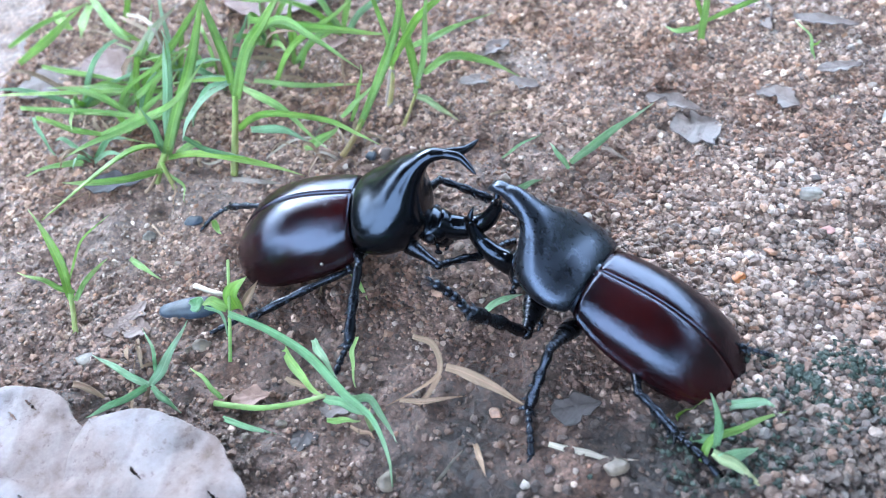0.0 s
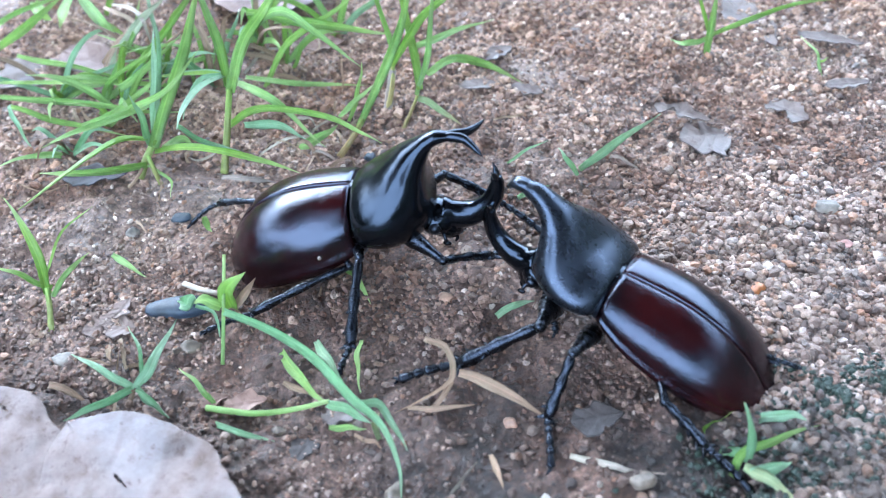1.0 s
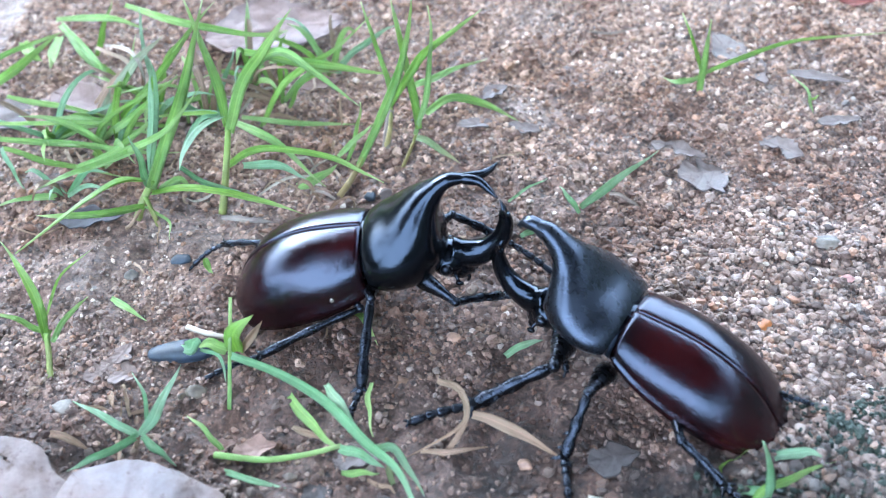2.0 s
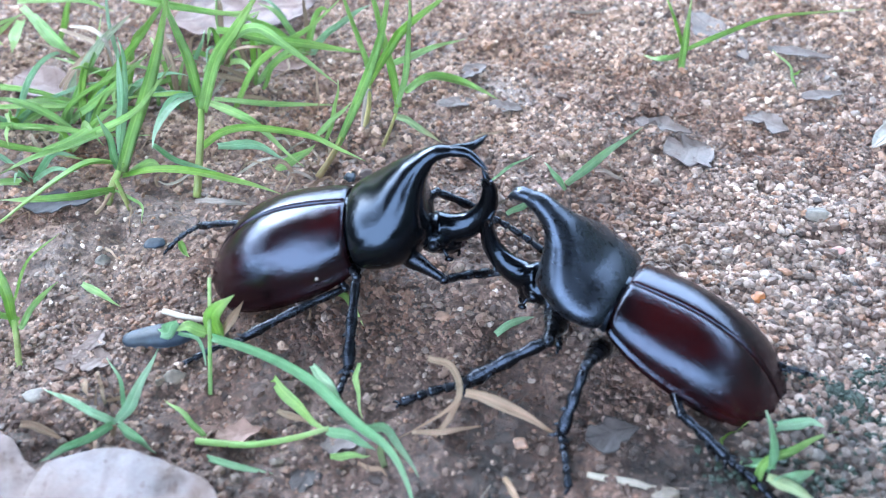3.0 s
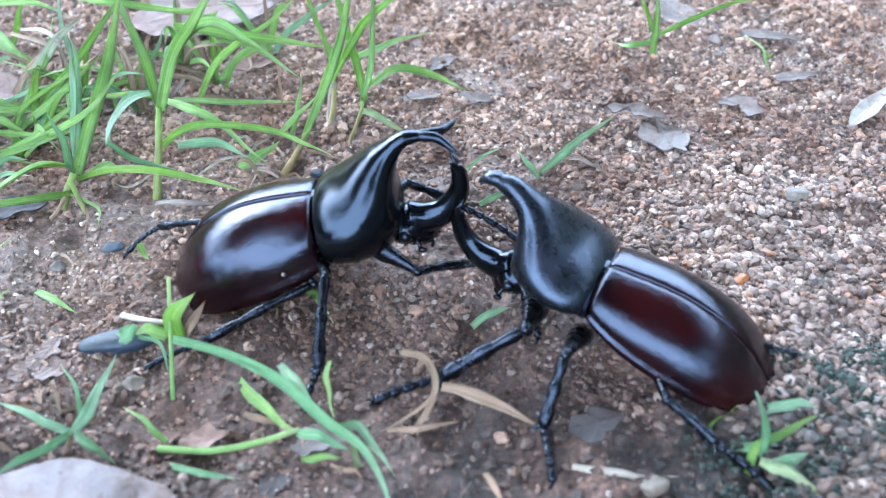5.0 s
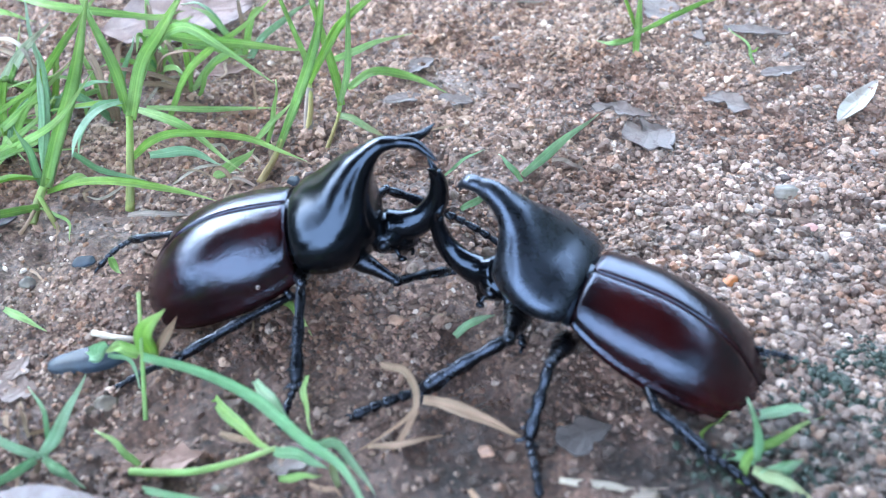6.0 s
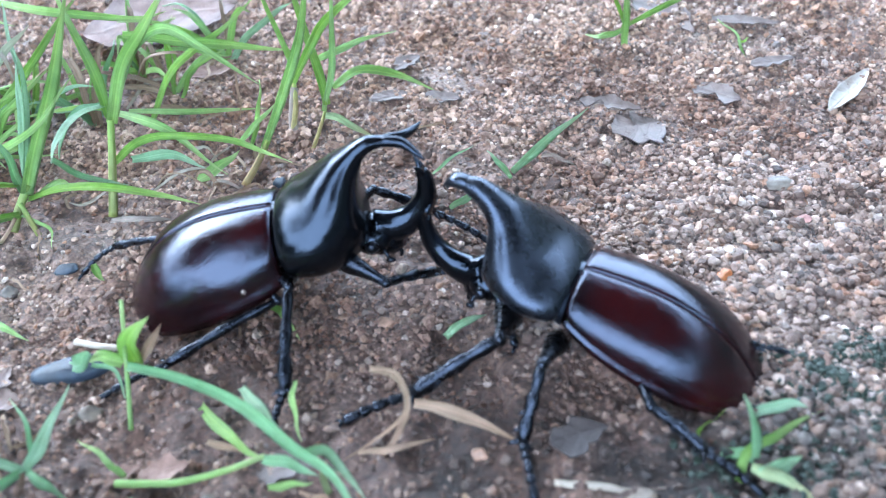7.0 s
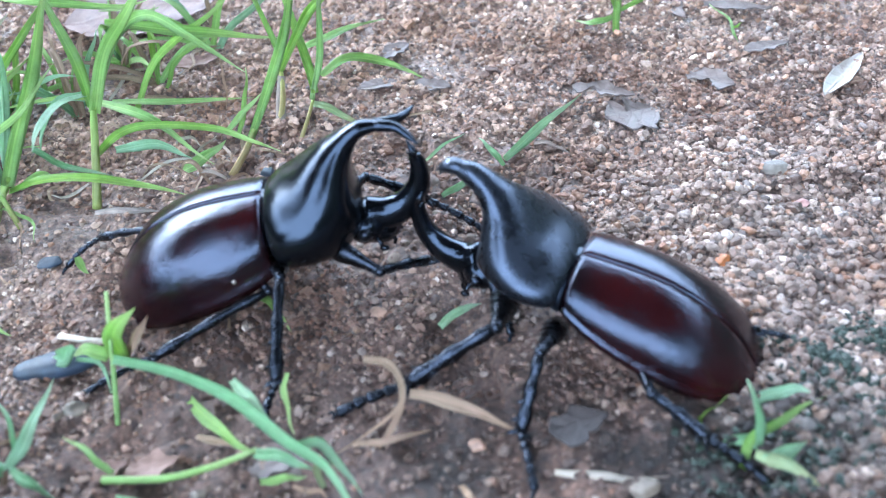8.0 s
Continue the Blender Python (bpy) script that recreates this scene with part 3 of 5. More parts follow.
def leg(beetle, rest, hip, knee, ankle, toe, girth=1.0):
    """A planted leg: thigh, toothed shin, and a jointed foot with claws. hip in the beetle's space, the rest where they stand."""
    back = rest.inverted()
    hip = Vector(hip)
    k, a, t = ((back @ (Vector(p) * CM)) / CM - hip for p in (knee, ankle, toe))
    g = girth
    bm = bmesh.new()
    tube(bm, ((0, 0, 0), k * 0.5 + Vector((0, 0, 0.02)), k), (0.14 * g, 0.17 * g, 0.13 * g, 0.085 * g, 0.075 * g), 12, 5, 0.8)
    ball(bm, k, (0.076 * g,) * 3, None, 12)
    thigh = part("thigh", bm, LEGS, beetle, "glossy black thigh of the leg")
    thigh.location = hip * CM
    a, t = a - k, t - k
    up = Vector((0, 0, 1))
    bm = bmesh.new()
    tube(bm, ((0, 0, 0), a * 0.5 + 0.03 * up, a), (0.055 * g, 0.082 * g, 0.062 * g, 0.092 * g, 0.068 * g, 0.10 * g, 0.07 * g), 10, 6, 0.8)
    shin = part("shin", bm, LEGS, beetle, "toothed black shin of the leg")
    shin.location = (hip + k) * CM
    along = a.normalized()
    out = along.cross(up)
    out = out.normalized() if out.length > 0.1 else Vector((1, 0, 0))
    for s, way, size in ((0.35, 1, 0.10), (0.58, 1, 0.13), (0.8, 1, 0.15), (0.97, 1, 0.17), (0.97, -1, 0.15), (0.66, -1, 0.09)):
        bm = bmesh.new()
        spike(bm, a * s, a * s + out * way * size * g + along * 0.11 * g + 0.02 * up, 0.045 * g)
        part("spine", bm, LEGS, shin)
    bend = a.lerp(t, 0.5) + 0.05 * up
    line = spline((a, bend, t), 6)
    for i in range(5):
        p, q = line[int(i * 12 / 5)], line[min(12, int((i + 1) * 12 / 5))]
        bm = bmesh.new()
        tube(bm, (p, p.lerp(q, 0.3), p.lerp(q, 0.8), q), (0.036 * g, 0.05 * g, 0.062 * g, 0.032 * g), 8, 3)
        part("foot_joint", bm, LEGS, shin)
    end = (t - bend).normalized()
    for way in (1, -1):
        bm = bmesh.new()
        tube(bm, (t, t + end * 0.07 + out * way * 0.05, t + end * 0.11 + out * way * 0.075 - 0.05 * up), (0.026, 0.02, 0.004), 6, 3)
        part("claw", bm, LEGS, shin)
    return thigh, shin, k, t


def beetle_at(place, heading, pitch, roll):
    return pose(place[0] * CM, place[1] * CM, place[2] * CM, 0, 0, heading) @ pose(0, 0, 0, 0, -pitch, 0) @ pose(0, 0, 0, roll, 0, 0)


def build_beetle(label, rest, long, wide, flex, deep, prong, droop, raised, lift, slump, stout, rim, mat, legs):
    beetle = tagged(new("beetle"), label, "beetle", "fighting beetles")
    beetle.matrix_world = rest
    wing_case(beetle, 1, long, wide, flex, deep, rim)
    wing_case(beetle, -1, long, wide, flex, deep, rim)
    shield(beetle, mat, prong, droop, raised, lift, slump, stout)
    skull = head(beetle)
    bm = bmesh.new()
    tube(bm, ((0.04, 0, -0.035), (-0.08, 0, 0.005), (-0.20, 0, 0.026), (-0.30, 0, 0.036)), (0.13, 0.105, 0.06, 0.01), 16, 4, 1.0)
    for v in bm.verts:
        v.co.z = -0.10 + 0.14 * (v.co.z - 0.02) - 0.16 * v.co.x
    bm.transform(pose(0, 0, 0, 0, -flex, 0))
    part("scutellum", bm, SHELL, beetle, "small glossy black triangle plate")
    bm = bmesh.new()
    tube(bm, ((-0.05, 0, -0.66), (-0.6, 0, -0.70), (-1.5, 0, -0.74), (-2.2, 0, -0.72), (-2.52, 0, -0.70)), (0.30, 0.46, 0.48, 0.34, 0.10), 24, 6, 1.6)
    bm.transform(pose(0, 0, 0, 0, -flex, 0) @ Matrix.Translation((0, 0, 0.6 * rim)) @ Matrix.Diagonal((long / 2.95, wide / 1.06, 0.92, 1)))
    part("abdomen", bm, BELLY, beetle, "dark brown ridged underside")
    bm = bmesh.new()
    tube(bm, ((-0.10, 0, -0.50), (0.02, 0, -0.50), (0.14, 0, -0.50)), (0.32, 0.38, 0.36), 24, 3, 1.55)
    part("waist", bm, JOINT, beetle, "matt black joint between shield and wing cases")
    return beetle, skull, [leg(beetle, rest, *row) for row in legs]


LEFT_REST = beetle_at((-2.64, -0.26, 1.65), -8, 10, 0)
RIGHT_REST = beetle_at((1.20, -2.02, 1.32), 144, 7, 0)
left_beetle, left_head, left_legs = build_beetle("large glossy maroon-black rhinoceros beetle raising its forked horn", LEFT_REST, 2.58, 0.98, 8, 0.22, 1.15, 0.16, -0.07, 0.06, 0.09, 0.0, 0.06, SHELL, (
    ((0.70, -0.42, -0.85), (-1.28, -1.28, 0.80), (-0.51, -0.75, 0.35), (-0.05, -0.25, 0.08)),
    ((-0.05, -0.50, -0.90), (-2.54, -1.24, 0.95), (-2.73, -2.38, 0.25), (-2.95, -2.94, 0.04)),
    ((-0.70, -0.20, -0.85), (-2.72, -1.20, 0.70), (-4.27, -1.64, 0.25), (-5.18, -1.91, 0.06), 0.88),
    ((0.70, 0.42, -0.85), (-1.24, 0.50, 1.00), (-0.38, 0.38, 0.50), (0.43, -0.07, 0.06)),
    ((-0.05, 0.50, -0.90), (-2.60, 0.55, 0.45), (-2.85, 1.00, 0.2), (-3.05, 1.25, 0.05)),
    ((-0.85, 0.55, -0.95), (-4.30, 0.35, 0.75), (-5.12, 0.71, 0.45), (-5.68, 0.66, 0.06), 0.8),
))
right_beetle, right_head, right_legs = build_beetle("large glossy maroon-black rhinoceros beetle bracing its legs on gravel", RIGHT_REST, 2.60, 0.84, 6, 0.04, 0.2, 0.13, 0.36, 0.08, 0.12, 0.09, 0.26, SATIN, (
    ((0.70, 0.42, -0.85), (0.00, -2.64, 0.85), (-1.14, -2.77, 0.25), (-2.04, -2.85, 0.04), 1.25),
    ((-0.05, 0.50, -0.90), (0.40, -3.13, 0.84), (0.02, -3.71, 0.20), (0.01, -4.40, 0.04)),
    ((-0.70, 0.10, -0.95), (1.59, -3.67, 0.40), (2.04, -4.28, 0.22), (2.52, -4.84, 0.04)),
    ((0.70, -0.42, -0.85), (0.15, -1.55, 0.60), (0.25, -1.85, 0.25), (0.30, -2.10, 0.08)),
    ((-0.05, -0.50, -0.90), (1.70, -1.55, 0.60), (1.90, -1.60, 0.25), (2.10, -1.65, 0.06)),
    ((-0.85, -0.55, -0.95), (2.85, -2.92, 0.45), (3.26, -2.94, 0.28), (3.81, -3.07, 0.04), 0.7),
))


# ---- grass, straw and twigs; all points in centimetres ----
def plant(name, label, category, group=""):
    return tagged(new(name), label, category, group)


def blade(tuft, name, mat, width, points):
    """A folded, tapering blade with thickness along a smooth line."""
    if not tuft.children:
        tuft.location = (points[0][0] * CM, points[0][1] * CM, 0)
    base = tuft.location / CM
    drop = [float(ground_height(p[0], p[1])) if p[2] < 0.09 else 0.0 for p in points]
    line = spline([Vector((p[0], p[1], p[2] + d)) - base for p, d in zip(points, drop)], 6)
    solid = name == "stem"
    bm = bmesh.new()
    uv = bm.loops.layers.uv.new("UVMap")
    rng = random.Random(str(points))
    roll, wave, phase = rng.uniform(-0.5, 0.5), rng.uniform(0.0, 0.02), rng.uniform(0, 6)
    loops = []
    for i, p in enumerate(line):
        s = i / (len(line) - 1)
        way = (line[min(i + 1, len(line) - 1)] - line[max(i - 1, 0)]).normalized()
        face = Vector((0.15, -0.62, 0.75)) - way * way.dot(Vector((0.15, -0.62, 0.75)))
        face.normalize()
        side = way.cross(face)
        c, r = math.cos(roll + 0.5 * s), math.sin(roll + 0.5 * s)
        face, side = face * c + side * r, side * c - face * r
        if solid:
            w = width * (0.46 - 0.12 * s)
            loops.append([p + w * (math.cos(a) * side * 0.9 + math.sin(a) * face * 0.7) for a in (math.pi * k / 4 for k in range(8))])
        else:
            w = 0.47 * width * min(1.0, 0.72 + 1.2 * s) * max(0.03, 1 - max(0.0, (s - 0.36) / 0.64) ** 1.7)
            w *= 1 + 0.08 * math.sin(9 * s + phase)
            fold, thick = 0.5 * w, 0.012
            p = p + side * wave * math.sin(11 * s + phase)
            loops.append([p - side * w + face * fold, p - side * w * 0.5 + face * fold * 0.35, p, p + side * w * 0.5 + face * fold * 0.35, p + side * w + face * fold,
                          p + side * w * 0.5 + face * (fold * 0.35 - thick), p - face * thick * 1.6, p - side * w * 0.5 + face * (fold * 0.35 - thick)])
    made = rings(bm, loops)
    where = {v: (k / 8 if solid else (0, 0.25, 0.5, 0.75, 1, 0.75, 0.5, 0.25)[k], i / (len(made) - 1)) for i, ring in enumerate(made) for k, v in enumerate(ring)}
    for f in bm.faces:
        for lp in f.loops:
            lp[uv].uv = where[lp.vert]
    return part(name, bm, mat, tuft)


def wild_tuft(x, y, count, tall, seed):
    """A loose tuft of arching blades that springs from one root."""
    rng = random.Random(seed)
    tuft = plant("grass_tuft", "loose green grass tuft with thin arching blades", "grass", "grass tufts")
    for k in range(count):
        a, h, reach = rng.uniform(0, 6.28), tall * rng.uniform(0.4, 1.0), rng.uniform(0.7, 1.9)
        c, s = math.cos(a), math.sin(a)
        points = [(x + c * reach * q + 0.05 * rng.uniform(-1, 1), y + s * reach * q, max(0.1, h * (1.9 * q - 0.95 * q * q - (0.35 * q ** 3 if k % 2 else 0.0))) if q else 0.0) for q in (0, 0.3, 0.65, 1.0)]
        blade(tuft, "blade", rng.choice((GRASS, GRASS, GRASS_PALE, STRAW)), rng.uniform(0.09, 0.17), points)

tuft = plant("grass_tuft", "bright green grass tuft with long arching blades in bare soil", "grass", "grass tufts")
blade(tuft, "stem", SHEATH, 0.20, [(-6.94, 1.99, 0.00), (-6.82, 2.22, 0.25), (-6.58, 2.39, 0.60)])
blade(tuft, "blade", GRASS, 0.27, [(-6.64, 2.29, 0.50), (-6.23, 2.83, 1.30), (-5.85, 3.63, 2.10), (-5.50, 4.58, 3.00)])
blade(tuft, "blade", GRASS_PALE, 0.16, [(-6.71, 2.38, 0.50), (-6.65, 2.27, 1.10), (-6.64, 2.11, 1.78)])
blade(tuft, "blade", GRASS, 0.20, [(-6.75, 2.45, 0.55), (-6.90, 1.72, 1.10), (-7.21, 1.03, 1.30), (-8.24, 0.15, 1.00)])
blade(tuft, "blade", GRASS, 0.16, [(-6.65, 2.33, 0.35), (-5.93, 1.83, 0.80), (-5.13, 1.51, 0.95), (-4.44, 1.42, 0.75), (-3.79, 1.38, 0.45)])
blade(tuft, "blade", GRASS, 0.15, [(-6.75, 2.02, 0.30), (-7.14, 1.40, 0.70), (-7.78, 1.25, 0.80), (-8.39, 1.44, 0.70)])
blade(tuft, "blade", GRASS_PALE, 0.12, [(-6.69, 2.54, 0.50), (-6.61, 3.38, 1.10), (-6.61, 4.08, 1.70), (-6.65, 4.25, 2.00)])
blade(tuft, "blade", GRASS, 0.17, [(-6.78, 3.38, 0.70), (-7.38, 2.59, 0.90), (-7.99, 2.25, 0.90), (-8.59, 2.17, 0.70)])
blade(tuft, "blade", STRAW, 0.06, [(-6.80, 2.16, 0.20), (-6.48, 1.74, 0.15), (-6.42, 1.20, 0.02)])
blade(tuft, "blade", GRASS, 0.06, [(-6.79, 2.12, 0.20), (-6.28, 1.68, 0.25), (-6.19, 1.31, 0.10)])

blade(tuft, "blade", GRASS_PALE, 0.17, [(-6.72, 2.80, 0.50), (-6.67, 3.40, 1.10), (-6.75, 4.40, 1.70)])
blade(tuft, "blade", GRASS, 0.13, [(-8.14, 3.02, 0.50), (-7.44, 3.23, 0.70), (-6.92, 3.66, 0.90), (-6.65, 4.31, 1.00)])
blade(tuft, "stem", STRAW, 0.09, [(-7.06, 1.71, 0.03), (-6.89, 1.65, 0.25), (-6.71, 1.75, 0.45)])
blade(tuft, "stem", SHEATH, 0.12, [(-6.50, 1.78, 0.03), (-6.54, 1.82, 0.25), (-6.65, 1.99, 0.55)])

tuft = plant("grass_tuft", "bright green grass tuft with upright forked blades", "grass", "grass tufts")
blade(tuft, "stem", SHEATH, 0.18, [(-5.44, 2.20, 0.00), (-5.30, 2.49, 0.50), (-5.18, 2.99, 1.20)])
blade(tuft, "blade", GRASS, 0.24, [(-5.17, 2.98, 1.15), (-4.84, 3.43, 1.90), (-4.45, 3.81, 2.30), (-3.89, 4.17, 2.90)])
blade(tuft, "blade", GRASS, 0.20, [(-5.22, 3.08, 1.20), (-5.34, 3.50, 1.80), (-5.67, 4.24, 2.40), (-5.99, 5.00, 2.90)])
blade(tuft, "blade", GRASS, 0.17, [(-5.09, 3.28, 1.35), (-4.66, 3.80, 2.00), (-4.13, 3.85, 2.25), (-3.61, 3.71, 1.90), (-3.18, 3.66, 1.50), (-2.80, 3.58, 1.15)])
blade(tuft, "blade", GRASS, 0.16, [(-5.19, 3.48, 1.00), (-4.58, 2.96, 1.10), (-4.03, 2.55, 0.85), (-3.46, 2.12, 0.45)])
blade(tuft, "blade", GRASS, 0.15, [(-5.30, 2.86, 0.50), (-4.84, 2.69, 0.90), (-4.26, 2.47, 1.10), (-3.32, 2.23, 1.05), (-2.77, 1.94, 0.90), (-2.38, 1.69, 0.80)])
blade(tuft, "blade", GRASS_PALE, 0.17, [(-4.97, 2.68, 0.60), (-4.39, 2.36, 0.85), (-4.03, 2.27, 0.75), (-3.81, 2.24, 0.55)])
blade(tuft, "blade", GRASS_PALE, 0.13, [(-5.27, 3.51, 1.20), (-5.37, 2.26, 1.80), (-5.51, 1.26, 2.00), (-5.51, 0.84, 1.95)])
blade(tuft, "blade", GRASS_PALE, 0.10, [(-5.52, 0.93, 1.95), (-5.30, 1.12, 1.50), (-4.79, 1.42, 1.00)])
blade(tuft, "blade", GRASS, 0.12, [(-5.40, 3.86, 0.90), (-6.13, 4.02, 0.90), (-7.44, 4.34, 0.60)])
blade(tuft, "blade", STRAW, 0.05, [(-5.26, 3.17, 0.50), (-5.10, 3.14, 0.80), (-4.89, 2.98, 0.80), (-4.83, 2.75, 0.50), (-5.02, 2.74, 0.10)])

blade(tuft, "blade", GRASS_PALE, 0.15, [(-5.30, 3.17, 1.40), (-5.57, 2.88, 1.50), (-5.89, 2.61, 1.20), (-6.02, 2.53, 0.90)])
blade(tuft, "blade", GRASS_PALE, 0.13, [(-6.46, 4.53, 0.60), (-5.69, 4.29, 0.70), (-5.26, 4.30, 0.50)])

tuft = plant("grass_tuft", "green grass tuft with straight upright stems and brown bases", "grass", "grass tufts")
blade(tuft, "stem", SHEATH, 0.17, [(-3.28, 2.42, 0.00), (-3.00, 2.64, 0.25), (-2.79, 2.79, 0.55)])
blade(tuft, "blade", GRASS, 0.19, [(-2.87, 2.72, 0.45), (-2.44, 3.25, 1.10), (-2.05, 3.73, 1.80), (-1.83, 3.99, 2.50), (-1.72, 4.23, 3.00)])
blade(tuft, "stem", SHEATH, 0.15, [(-2.42, 3.62, 0.00), (-2.30, 3.95, 0.40), (-2.26, 4.30, 0.80)])
blade(tuft, "blade", GRASS, 0.16, [(-2.27, 4.18, 0.75), (-2.29, 4.49, 1.05), (-2.58, 5.10, 1.80), (-2.72, 5.49, 2.30)])
blade(tuft, "stem", SHEATH, 0.10, [(-2.10, 3.06, 0.00), (-1.90, 3.38, 0.30), (-1.77, 3.62, 0.50)])
blade(tuft, "blade", GRASS, 0.13, [(-1.80, 3.52, 0.50), (-1.57, 3.90, 1.20), (-1.43, 4.28, 2.00), (-1.44, 4.60, 2.60)])
blade(tuft, "blade", GRASS, 0.20, [(-1.58, 3.74, 0.80), (-1.07, 4.37, 0.70), (-0.41, 4.56, 0.40), (0.31, 4.45, 0.06)])
blade(tuft, "blade", GRASS, 0.17, [(-2.27, 4.10, 0.80), (-1.87, 4.03, 1.50), (-1.57, 4.27, 1.80), (-0.92, 4.45, 2.20), (-0.43, 4.74, 2.40)])
blade(tuft, "blade", GRASS, 0.20, [(-1.76, 3.55, 0.60), (-1.88, 4.19, 1.30), (-2.09, 5.07, 2.00), (-2.15, 5.73, 2.20)])
blade(tuft, "blade", GRASS, 0.15, [(-1.90, 4.48, 0.90), (-1.57, 4.56, 1.00), (-0.99, 5.26, 0.80), (-0.18, 6.65, 0.20)])
blade(tuft, "blade", YELLOWING, 0.16, [(-1.83, 3.72, 0.30), (-1.48, 3.48, 0.25), (-0.97, 3.21, 0.06)])
blade(tuft, "blade", GRASS, 0.20, [(-4.08, 2.78, 0.06), (-3.64, 2.66, 0.25), (-3.29, 2.90, 0.35)])
blade(tuft, "blade", GRASS, 0.12, [(-3.29, 3.20, 0.30), (-2.96, 3.43, 0.50), (-2.60, 3.67, 0.70)])
blade(tuft, "blade", GRASS, 0.10, [(-3.14, 3.32, 0.10), (-2.91, 3.58, 0.70), (-2.80, 3.82, 1.10)])
blade(tuft, "blade", STRAW, 0.06, [(-3.48, 3.25, 0.10), (-3.26, 2.74, 0.15), (-3.33, 2.58, 0.02)])

blade(tuft, "stem", BARK, 0.24, [(-2.39, 3.64, 0.00), (-2.36, 3.95, 0.30), (-2.27, 4.18, 0.65)])

tuft = plant("grass_tuft", "tangled back grass tuft with green and dried blades", "grass", "grass tufts")
blade(tuft, "blade", GRASS, 0.16, [(-8.22, 4.52, 0.05), (-7.37, 4.06, 0.80), (-6.77, 4.18, 1.20), (-6.29, 4.48, 1.50)])
blade(tuft, "blade", GRASS, 0.17, [(-8.15, 4.70, 0.05), (-7.23, 4.55, 0.90), (-6.44, 5.27, 1.60), (-5.71, 6.22, 2.10)])
blade(tuft, "blade", GRASS, 0.22, [(-9.53, 7.67, 1.00), (-8.62, 6.45, 0.80), (-8.26, 6.75, 0.15)])
blade(tuft, "blade", GRASS, 0.14, [(-7.66, 4.75, 0.30), (-8.24, 4.47, 0.60), (-9.10, 4.65, 0.60)])
blade(tuft, "blade", STRAW, 0.12, [(-8.61, 5.83, 0.10), (-7.77, 5.29, 1.00), (-7.26, 5.39, 1.40), (-8.26, 6.38, 1.20)])
blade(tuft, "blade", STRAW, 0.10, [(-7.48, 5.79, 0.30), (-7.42, 5.84, 0.90), (-7.31, 5.46, 1.40)])
blade(tuft, "blade", GRASS, 0.15, [(-4.94, 4.68, 0.02), (-4.48, 4.87, 0.80), (-3.98, 4.94, 1.20), (-3.29, 4.94, 1.60), (-2.55, 5.50, 2.00)])
blade(tuft, "blade", GRASS, 0.20, [(-4.94, 4.45, 1.90), (-4.00, 4.59, 1.60), (-3.12, 4.71, 1.30), (-2.20, 4.93, 1.00)])
blade(tuft, "blade", GRASS, 0.15, [(-9.70, 7.90, 1.00), (-8.24, 7.09, 1.40), (-7.48, 7.06, 1.10)])
blade(tuft, "blade", GRASS, 0.14, [(-9.03, 7.83, 0.10), (-8.75, 7.86, 0.70), (-8.44, 8.16, 1.30)])
blade(tuft, "blade", GRASS, 0.16, [(-7.93, 7.39, 1.50), (-6.56, 6.24, 1.70), (-5.13, 5.72, 1.60), (-4.39, 5.82, 1.60)])
blade(tuft, "blade", STRAW, 0.08, [(-4.19, 5.58, 0.80), (-4.47, 5.38, 1.00), (-4.96, 5.60, 0.80), (-5.28, 5.81, 0.20), (-5.24, 5.66, 0.02)])
blade(tuft, "blade", GRASS, 0.09, [(-4.61, 5.51, 0.05), (-4.43, 5.51, 0.80), (-4.48, 5.50, 1.30)])
blade(tuft, "blade", GRASS, 0.12, [(-5.31, 4.70, 0.30), (-4.20, 4.26, 0.40), (-2.85, 4.52, 0.10)])
blade(tuft, "blade", STRAW, 0.05, [(-3.23, 4.08, 1.20), (-3.21, 3.86, 0.80), (-3.25, 3.65, 0.45)])
blade(tuft, "blade", GRASS, 0.12, [(-7.92, 3.56, 0.02), (-7.97, 3.60, 0.50), (-8.57, 3.53, 0.70)])
blade(tuft, "blade", STRAW, 0.10, [(-7.98, 3.40, 0.02), (-8.13, 3.38, 0.30), (-8.38, 3.66, 0.50)])
blade(tuft, "blade", GRASS, 0.16, [(-6.64, 2.74, 0.10), (-6.29, 2.89, 0.20), (-6.09, 2.89, 0.05)])
blade(tuft, "blade", GRASS, 0.14, [(-7.85, 3.51, 0.05), (-7.17, 3.04, 0.80), (-6.15, 2.68, 1.50), (-5.54, 3.19, 2.00)])
blade(tuft, "blade", GRASS, 0.10, [(-6.46, 4.90, 0.10), (-6.51, 5.17, 0.70), (-6.91, 4.77, 1.10), (-7.74, 4.67, 1.00)])
blade(tuft, "blade", GRASS, 0.09, [(-4.42, 5.26, 0.05), (-4.11, 5.37, 0.60), (-3.17, 5.60, 1.00)])
blade(tuft, "blade", STRAW, 0.10, [(-5.51, 5.03, 0.05), (-4.62, 5.01, 0.10), (-4.07, 4.83, 0.05)])

blade(tuft, "blade", DRYING, 0.24, [(-8.44, 5.50, 0.06), (-7.89, 5.20, 0.70), (-7.16, 5.13, 1.50), (-6.64, 5.34, 1.90)])
blade(tuft, "blade", PALE_STRAW, 0.09, [(-8.18, 6.29, 1.20), (-7.50, 5.53, 1.50), (-7.16, 5.09, 1.50), (-7.18, 5.14, 1.10), (-7.18, 5.13, 0.80)])
blade(tuft, "stem", STRAW, 0.08, [(-8.36, 5.47, 0.06), (-7.48, 5.25, 0.50), (-6.97, 5.30, 0.80), (-6.53, 5.29, 1.10)])

